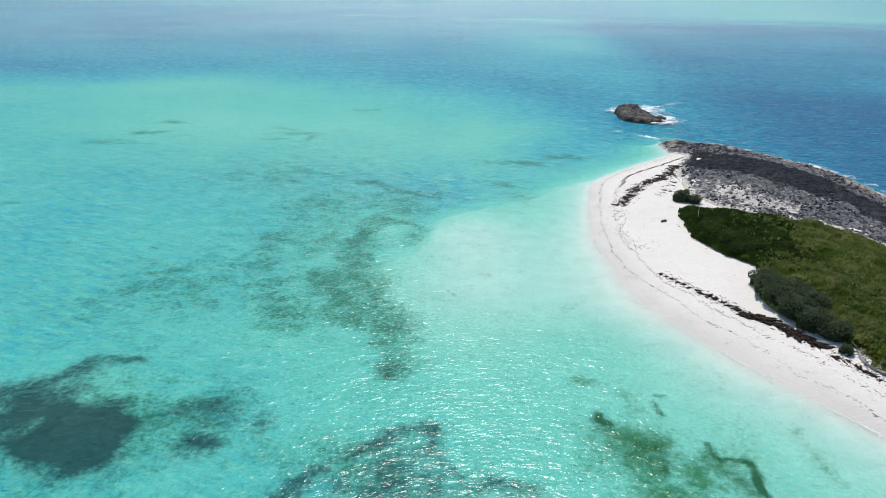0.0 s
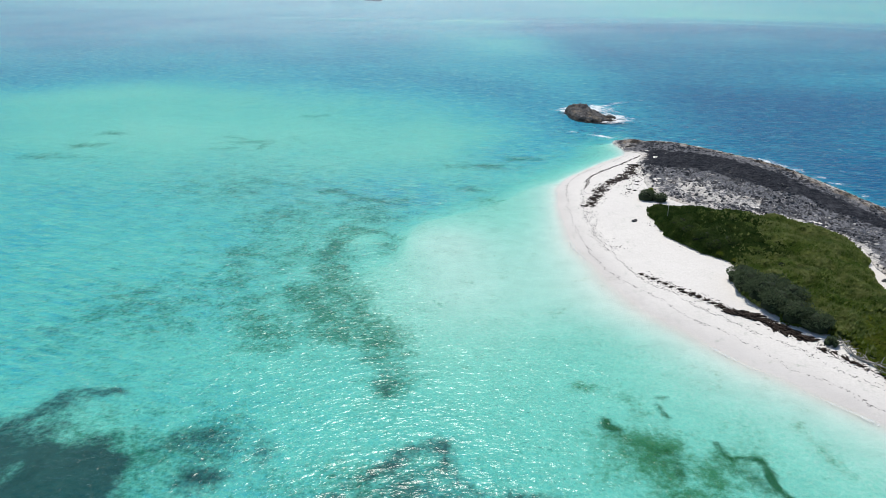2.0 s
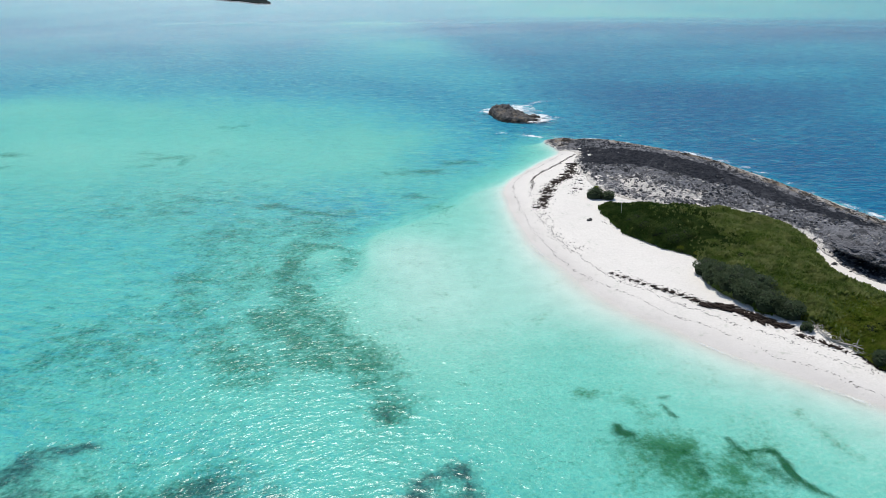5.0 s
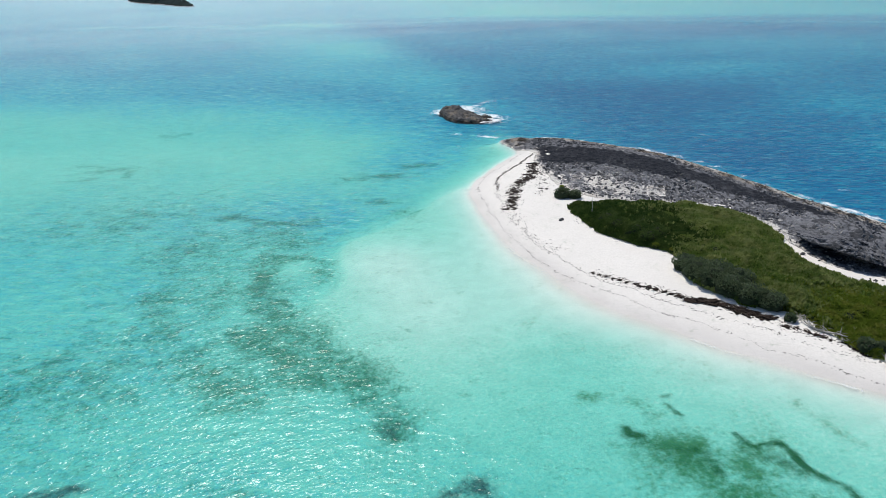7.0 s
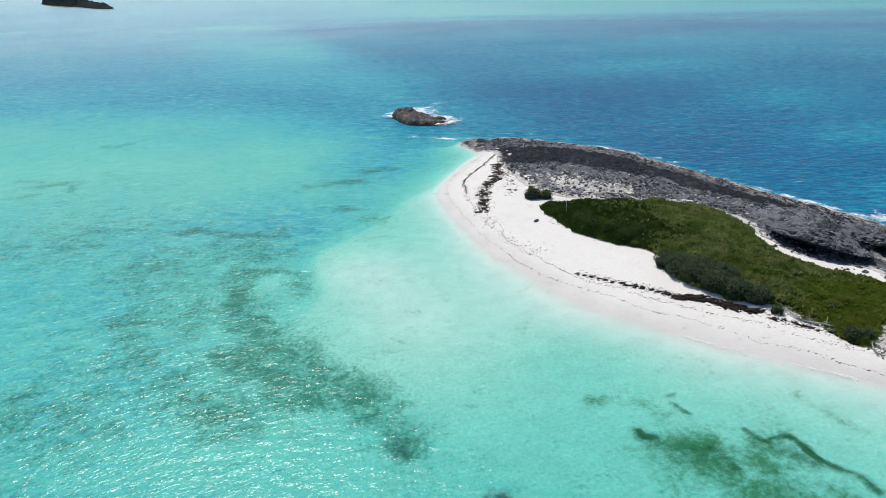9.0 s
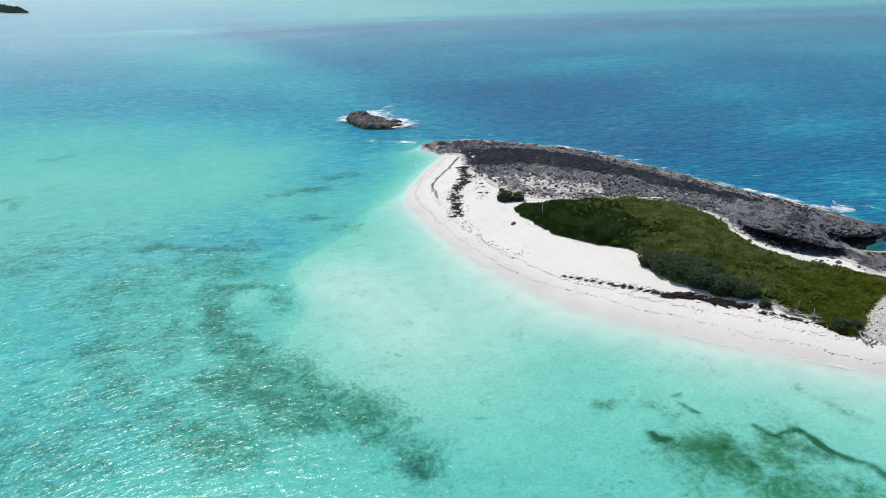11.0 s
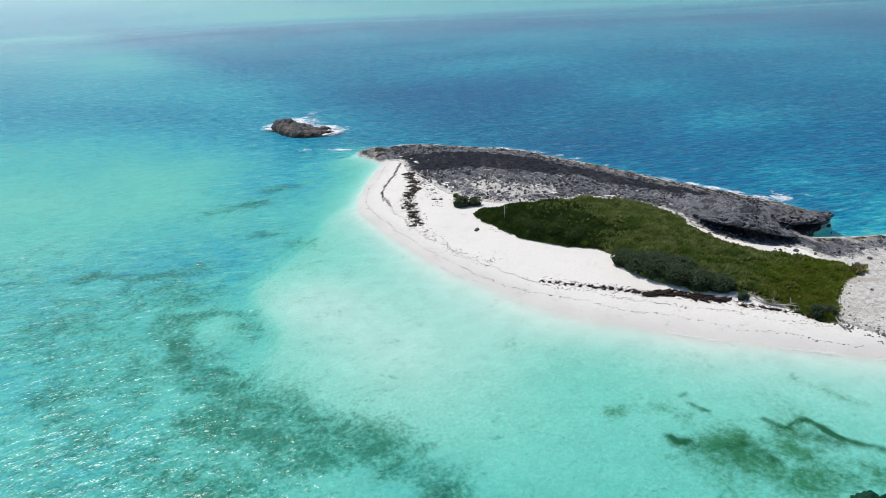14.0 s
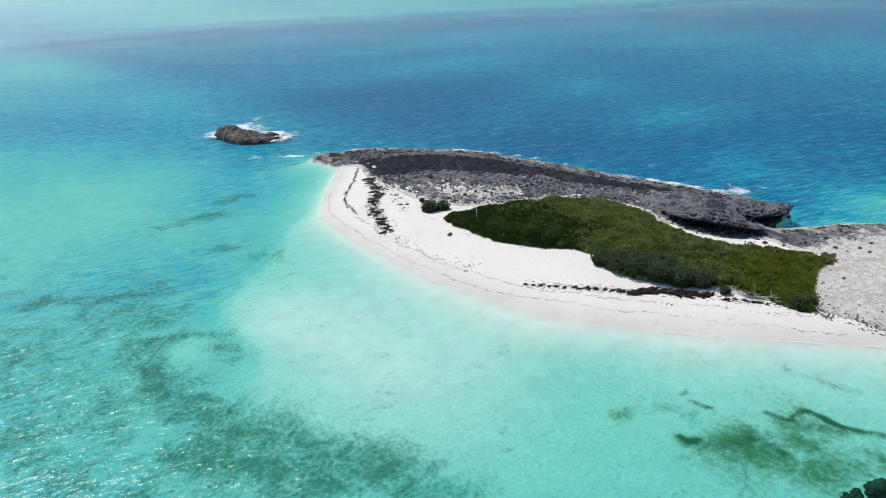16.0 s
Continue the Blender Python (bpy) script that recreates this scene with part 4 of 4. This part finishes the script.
WRACK_DASH = [(-10.1, -20.8), (-7.1, -25.6), (-5.1, -28.4), (-3.0, -31.4), (-1.8, -33.6), (0.7, -35.8)]
WRACK_BAND = [(-1.6, -34.0), (0.7, -36.0), (2.4, -38.3), (3.9, -40.8), (4.6, -42.0)]
WRACK_END = [(4.2, -42.8), (6.0, -44.9), (7.0, -47.0), (8.5, -48.6), (9.4, -53.0)]
WRACK_EAST = WRACK_DASH[:-1] + WRACK_BAND[1:-1] + WRACK_END[1:]
px, py, turn, size = [], [], [], []
for line, n, wide, small, large, skew, seed in ((WRACK_UP, 135, 0.55, 0.5, 1.35, 50, 5), (WRACK_SIDE, 22, 0.5, 0.3, 1.0, 50, 8),
                                                (WRACK_BAND, 75, 0.42, 0.5, 1.3, 20, 9), (WRACK_END, 22, 0.25, 0.4, 1.15, 0, 10)):
    x, y, head, rng = along(line, n, wide, seed)
    px += list(x)
    py += list(y)
    turn += list(head + skew + rng.normal(0, 24, n))
    size += list(small + (large - small) * rng.random(n) ** 1.8)
dash = spline(WRACK_DASH, 8, False)
run = np.concatenate([[0], np.cumsum(np.hypot(*np.diff(dash, axis=0).T))])
rng = np.random.default_rng(12)
for u in np.linspace(0.02, 0.99, 17):
    at = (u + rng.normal(0, 0.008)) * run[-1]
    for k in range(2):
        px.append(float(np.interp(at + 0.25 * k, run, dash[:, 0])) + rng.normal(0, 0.12))
        py.append(float(np.interp(at + 0.25 * k, run, dash[:, 1])) + rng.normal(0, 0.12))
        turn.append(10 + rng.normal(0, 14))
        size.append(0.3 + 0.55 * u + rng.uniform(0, 0.2))
spread_out([clump(k) for k in range(8)], np.array(px), np.array(py), turn, size, "seaweed along the tide lines", 0.02)


def flecks(name, lines, label):
    """Thin tide lines of small scraps, in one mesh."""
    v, f = [], []
    for pts, n, wide, sd, big in lines:
        x, y, head, rng = along(pts, n, wide, sd)
        x, y = x + 0.4 * fbm(x, y, 1.6, 2, 110), y + 0.4 * fbm(x, y, 1.6, 2, 111)
        z = rest(x, y)
        for i in range(n):
            c, s = math.cos(math.radians(head[i] + rng.normal(0, 30))), math.sin(math.radians(head[i] + rng.normal(0, 30)))
            a, b, h = big * rng.uniform(0.06, 0.3), big * rng.uniform(0.03, 0.09), big * rng.uniform(0.02, 0.05)
            k = len(v)
            for u, w in ((-a, 0), (0, -b), (a, 0), (0, b)):
                v.append((x[i] + u * c - w * s, y[i] + u * s + w * c, z[i] - 0.02))
            v.append((x[i], y[i], z[i] + h))
            f += [(k, k + 1, k + 4), (k + 1, k + 2, k + 4), (k + 2, k + 3, k + 4), (k + 3, k, k + 4)]
    mesh = bpy.data.meshes.new(name)
    mesh.from_pydata(v, [], f)
    mesh.materials.append(M_WRACK)
    return tagged(new(name, mesh), label, "seaweed", kind="stuff")


TIDE_LOW = [(5.8, 53.6), (-1.6, 44.1), (-6.7, 39.1), (-11.1, 32.1), (-13.7, 25.3), (-14.4, 18.8), (-15.4, 12.4), (-15.9, 0), (-15.4, -12), (-13.4, -21.5), (-11.2, -26.2), (-8.9, -30.2), (-7.4, -33.9),
            (-4.0, -38.8), (-1.9, -42.8), (0.5, -47.4), (3.4, -51.0), (5.5, -55.0), (8.0, -58.5)]
TIDE_HIGH = [(-10.5, 23), (-12.6, 10), (-13.4, -4), (-12.2, -14), (-10.1, -23.5), (-7.2, -28.1), (-5.2, -32.2), (-2.5, -36.0), (0.1, -40.2), (2.2, -42.9), (3.9, -45.9), (5.5, -48.7), (7.2, -51.2),
             (9.0, -54.2)]
flecks("seaweed_scraps", [(TIDE_LOW, 620, 0.14, 21, 0.95), (TIDE_HIGH, 650, 0.2, 22, 1.0), (WRACK_UP, 1500, 0.75, 23, 1.6), (WRACK_MID, 430, 0.18, 24, 1.8), (WRACK_MID, 250, 0.6, 29, 0.9), (WRACK_EAST, 1100, 0.5, 25, 1.2),
                          (WRACK_BAND, 500, 0.4, 30, 1.8),
                          ([(-11.5, 12), (-12.4, 3.4), (-13, -4), (-11, -12)], 200, 0.8, 26, 1.3), (WRACK_SIDE, 200, 1.0, 27, 1.2), ([(-4, 0.5), (-1.5, -6), (0.2, -12.5)], 60, 0.5, 28, 1.2)], "thin lines of dark seaweed scraps along the beach")


# ---- loose rock ----
def boulder(seed):
    rng = random.Random(seed)
    return tagged(part("boulder", lump(0.5, 0.5 * rng.uniform(0.6, 1), 0.42, seed + 40, 0.5, 2, -0.3), M_BOULDER, None, "", False), "dark weathered limestone boulder on the shelf", "boulder")


rng = np.random.default_rng(31)
bx, by = [], []
for cx, cy, wx_, wy_, n in ((24, -26, 1.2, 4, 12), (29, -36.5, 2.5, 0.8, 9), (33, -41, 4, 2.5, 15), (38, -48, 6, 4, 20), (28, -8, 4, 5, 22), (20, 12, 6, 4, 22), (45, -33, 1.5, 1, 3), (14, 26, 6, 8, 20), (18, -58, 5, 5, 4)):
    bx += list(rng.normal(cx, wx_, n))
    by += list(rng.normal(cy, wy_, n))
bx += [30.8, 29.6, 35.9, 36.2, 32.9, 34.8]
by += [-42.3, -39.9, -39.2, -45.7, -51.4, -44.3]
bx, by = np.array(bx), np.array(by)
spread_out([boulder(k) for k in range(7)], bx, by, rng.uniform(0, 360, len(bx)), rng.uniform(0.3, 0.95, len(bx)) ** 1.2, "boulders on the rock shelf", 0.05)
nx, ny, nh, nr = along([(8, 72.5), (14, 69.8), (23, 65.6), (33.4, 51), (40, 37), (42.2, 23), (44.6, 8), (46, -5), (48.5, -19), (49, -27)], 100, 0.7, 35)
spread_out([boulder(k + 20) for k in range(6)], nx, ny, nh, nr.uniform(0.35, 0.85, 100), "dark rocks along the waterline", 0.28)
stone = tagged(part("beach_stone", lump(0.55, 0.35, 0.35, 90, 0.4, 3, -0.3), M_BOULDER), "single dark stone lying on white sand", "stone")
stone.matrix_basis = pose(-5.4, 1.1, surface(-5.4, 1.1), 0, 0, 30)


def slab(seed):
    rng = random.Random(seed)
    bm = bmesh.new()
    n = 7
    ring = [Vector((math.cos(2 * math.pi * k / n) * rng.uniform(0.6, 1.0), math.sin(2 * math.pi * k / n) * rng.uniform(0.35, 0.6), 0)) for k in range(n)]
    lo = [bm.verts.new(p - Vector((0, 0, 0.3))) for p in ring]
    mid = [bm.verts.new(p * 1.04 + Vector((0, 0, 0.0))) for p in ring]
    top = [bm.verts.new(p * 0.9 + Vector((0, 0, 0.07 + rng.uniform(-0.06, 0.06)))) for p in ring]
    for a, b in ((lo, mid), (mid, top)):
        for k in range(n):
            bm.faces.new((a[k], a[(k + 1) % n], b[(k + 1) % n], b[k]))
    bm.faces.new(top)
    bm.faces.new(lo[::-1])
    return tagged(part("flat_stone", bm, M_BOULDER if seed % 3 else M_SLAB, None, "", False), "broken flat limestone piece on the rock shelf", "stone")


rng = np.random.default_rng(33)
sx, sy = rng.uniform(2, 36, 1400), rng.uniform(-14, 44, 1400)
_, rr, _, cc, _ = shelf_height(sx, sy)
ok = (rr > 1.0) & (cc > 4) & (signed(sx, sy, BLACK) < -0.5)
sx, sy = sx[ok][:270], sy[ok][:270]
spread_out([slab(k) for k in range(8)], sx, sy, rng.normal(35, 35, len(sx)), rng.uniform(0.2, 0.7, len(sx)), "broken slabs on the rock shelf", -0.02)


def strewn(name, n, seed, xs, ys, pick, size, material, label):
    """Small angular lumps strewn over the shelf, too many to count."""
    rng = np.random.default_rng(seed)
    x, y = rng.uniform(*xs, n), rng.uniform(*ys, n)
    z, r, shore, coast, flat = shelf_height(x, y)
    z = np.where(r > 0, z, heights(x, y)[0])
    ok = (r > -1.2) & (shore > 1.5) & pick(x, y, r, coast, flat, rng.random(n))
    v, f = [], []
    for px, py, pz in zip(x[ok], y[ok], z[ok]):
        a = size * rng.uniform(0.35, 1.0) ** 1.5 * 1.3
        b, h, t = a * rng.uniform(0.45, 0.8), a * rng.uniform(0.3, 0.75), rng.normal(1.75, 0.7)
        c, s, k = math.cos(t), math.sin(t), len(v)
        for u, w in ((-a, 0), (-0.3 * a, -b), (0.7 * a, -0.7 * b), (a, 0.2 * b), (0.2 * a, b), (-0.7 * a, 0.6 * b)):
            v.append((px + u * c - w * s, py + u * s + w * c, pz - 0.12))
        for u, w in ((-0.5 * a, -0.1 * b), (0.3 * a, -0.5 * b), (0.3 * a, 0.5 * b)):
            v.append((px + u * c - w * s, py + u * s + w * c, pz + h * rng.uniform(0.7, 1.2)))
        f += [(k + p, k + q, k + o) for p, q, o in ((0, 1, 6), (1, 7, 6), (1, 2, 7), (2, 3, 7), (3, 8, 7), (3, 4, 8), (4, 5, 8), (5, 6, 8), (5, 0, 6), (6, 7, 8))]
    mesh = bpy.data.meshes.new(name)
    mesh.from_pydata(v, [], f)
    mesh.materials.append(material)
    tagged(new(name, mesh), label, "rubble", kind="stuff")


strewn("rock_rubble", 15000, 36, (2, 49), (-36, 66), lambda x, y, r, coast, flat, u: (r > 0.4) & (coast > 4.5) & (signed(x, y, BLACK) < 1.0 - 9 * (u < 0.12)) & (fbm(x, y, 5.0, 3, 37) + 0.5 * u > 0.3), 0.34,
       M_RUBBLE, "scattered dark broken limestone rubble on the shelf")
strewn("pale_rubble", 6000, 38, (2, 49), (-36, 40), lambda x, y, r, coast, flat, u: (r > 0.2) & (signed(x, y, BLACK) < 0) & (fbm(x, y, 4.0, 3, 39) + 0.5 * u > 0.42), 0.3,
       M_SLAB, "scattered pale broken limestone on the grey shelf")
strewn("loose_pebbles", 26000, 41, (9, 62), (-82, -38), lambda x, y, r, coast, flat, u: (r > 0) & (flat > 0.3) & (fbm(x, y, 3.0, 3, 42) + 0.7 * u > 0.25), 0.12,
       M_PEBBLE, "loose pale limestone pebbles on the flat stony shelf")
strewn("shore_rubble", 5000, 43, (8, 36), (-80, -50), lambda x, y, r, coast, flat, u: (r < 2.2 - 1.8 * u) & (signed(x, y, SCRUB) < 0), 0.22,
       M_BROWN, "broken grey stones along the edge of the stony shelf")


# ---- surf ----
def foam(name, x0, x1, y0, y1, weight, label, rough=1.0):
    xs, ys = np.arange(x0, x1, 0.3), np.arange(y0, y1, 0.3)
    x, y = np.meshgrid(xs, ys)
    w = weight(x, y) + rough * (0.75 * fbm(x, y, 2.2, 4, 80) + 0.35 * fbm(x * 1.0, y, 0.7, 3, 81))
    z = 0.05 + 0.22 * np.clip(w - 0.5, 0, 1) + 0.05 * fbm(x, y, 0.8, 3, 82)
    return tagged(sheet(name, xs, ys, z, w > 0.3, M_FOAM, [("froth", w)]), label, "surf", kind="stuff")


def islet_surf(x, y):
    """Surf on the islet's seaward and eastern sides."""
    out = np.maximum(-signed(x, y, ISLET), 0)
    reach = 1.0 + 3.6 * ss(7, 13, x) + 3.6 * ss(110, 121, y)
    side = np.maximum(ss(6, 11, x), ss(110, 118, y))
    return 1.05 * np.exp(-(out / reach) ** 2) * side + 0.35 * np.exp(-(line_distance(x, y, ((12.0, 122.0), (22.0, 133.0), (30.0, 138.0)), False) / 2.5) ** 2) - 0.12


def shore_surf(x, y):
    """Broken surf along the rocky shore, stronger at the point and at the eastern bluff."""
    north = spline([(3, 79), (6, 75), (12, 73.2), (20.6, 68.4), (26.5, 62.5), (36.4, 49.5), (41.8, 37.5), (44.8, 23), (46.4, 9), (47.6, -5), (50.4, -18), (51, -27)], 5, False)
    w = (0.6 + 0.12 * ss(58, 72, y) + 0.75 * fbm(x, y, 7, 3, 84)) * np.exp(-(line_distance(x, y, north, False) / 1.5) ** 2)
    return w + 0.95 * np.exp(-(((x - 53) / 3.6) ** 2 + ((y + 19.6) / 2.4) ** 2)) + 0.3 * np.exp(-(line_distance(x, y, ((-3.0, 84.0), (2.0, 78.0), (6.0, 75.0)), False) / 1.6) ** 2) - 0.1


foam("surf_foam", -8, 34, 88, 142, islet_surf, "white surf breaking round the rock islet")
foam("surf_foam", -8, 62, -32, 90, shore_surf, "broken white surf along the rocky shore")


def wash(x, y):
    """A thin broken line where the water ends on the beach."""
    d = heights(x, y)[1]
    return 0.72 * np.exp(-((d + 0.7) / 0.34) ** 2) * ss(0.0, 0.3, fbm(x, y, 8, 2, 83)) - 0.08


foam("surf_foam", -22, 12, -66, -6, wash, "thin white wash lapping the beach", 0.3)

# ---- dry grass at the stony end ----
rng = np.random.default_rng(77)
gx, gy = rng.normal(25.6, 0.5, 40), rng.normal(-48.2, 0.5, 40)
tuft = raw("dry_grass", *leaves(gx - 25.6, gy + 48.2, 0 * gx, np.full(40, 0.9), rng, 6, 0.7), M_STRAW)
tuft.matrix_basis = pose(25.6, -48.2, float(rest(25.6, -48.2)))
tagged(tuft, "straw-yellow dry grass clump at the scrub's end", "grass")

# ---- coral heads ----
for cx, cy, s, sd in ((-18.4, -69.6, 0.8, 3), (-16.2, -70.7, 1.25, 4), (-14.8, -71.8, 0.9, 5)):
    head = tagged(part("coral_head", lump(1.0, 0.9, 0.8, sd, 0.5, 4, -0.5), M_CORAL), "dark algae-covered coral head under clear water", "coral head", "coral heads in the shallows")
    head.matrix_basis = pose(cx, cy, float(rest(cx, cy)) + 0.2, 0, 0, 40 * sd)
    head.scale = (s, s, s)


# ---- far island ----
def far_island():
    """A high wooded block with a low rocky tongue running out from it."""
    xs, ys = np.arange(-620, -180, 3.0), np.arange(1560, 2920, 5.0)
    x, y = np.meshgrid(xs, ys)
    wob = 0.12 * fbm(x, y, 60, 4, 90)
    u, v = -(x + 213) * 0.233 + (y - 1598) * 0.972, (x + 213) * 0.972 + (y - 1598) * 0.233
    block = 1 - np.sqrt(((u - 830) / 470) ** 2 + ((v + 4) / 46) ** 2) + wob
    tongue = 1 - np.sqrt(((u - 330) / 335) ** 2 + ((v - 6) / 24) ** 2) + wob
    d = np.maximum(block, tongue)
    z = 46 * ss(0.0, 0.3, block) * (0.8 + 0.4 * fbm(x, y, 50, 4, 91)) + 11 * ss(0.0, 0.5, tongue) * (0.8 + 0.6 * fbm(x, y, 25, 4, 92)) + 5 * ss(-0.02, 0.04, d) - 3
    return tagged(sheet("far_island", xs, ys, z, d > -0.03, M_FAR), "distant dark rocky island with green scrub", "island")


far_island()
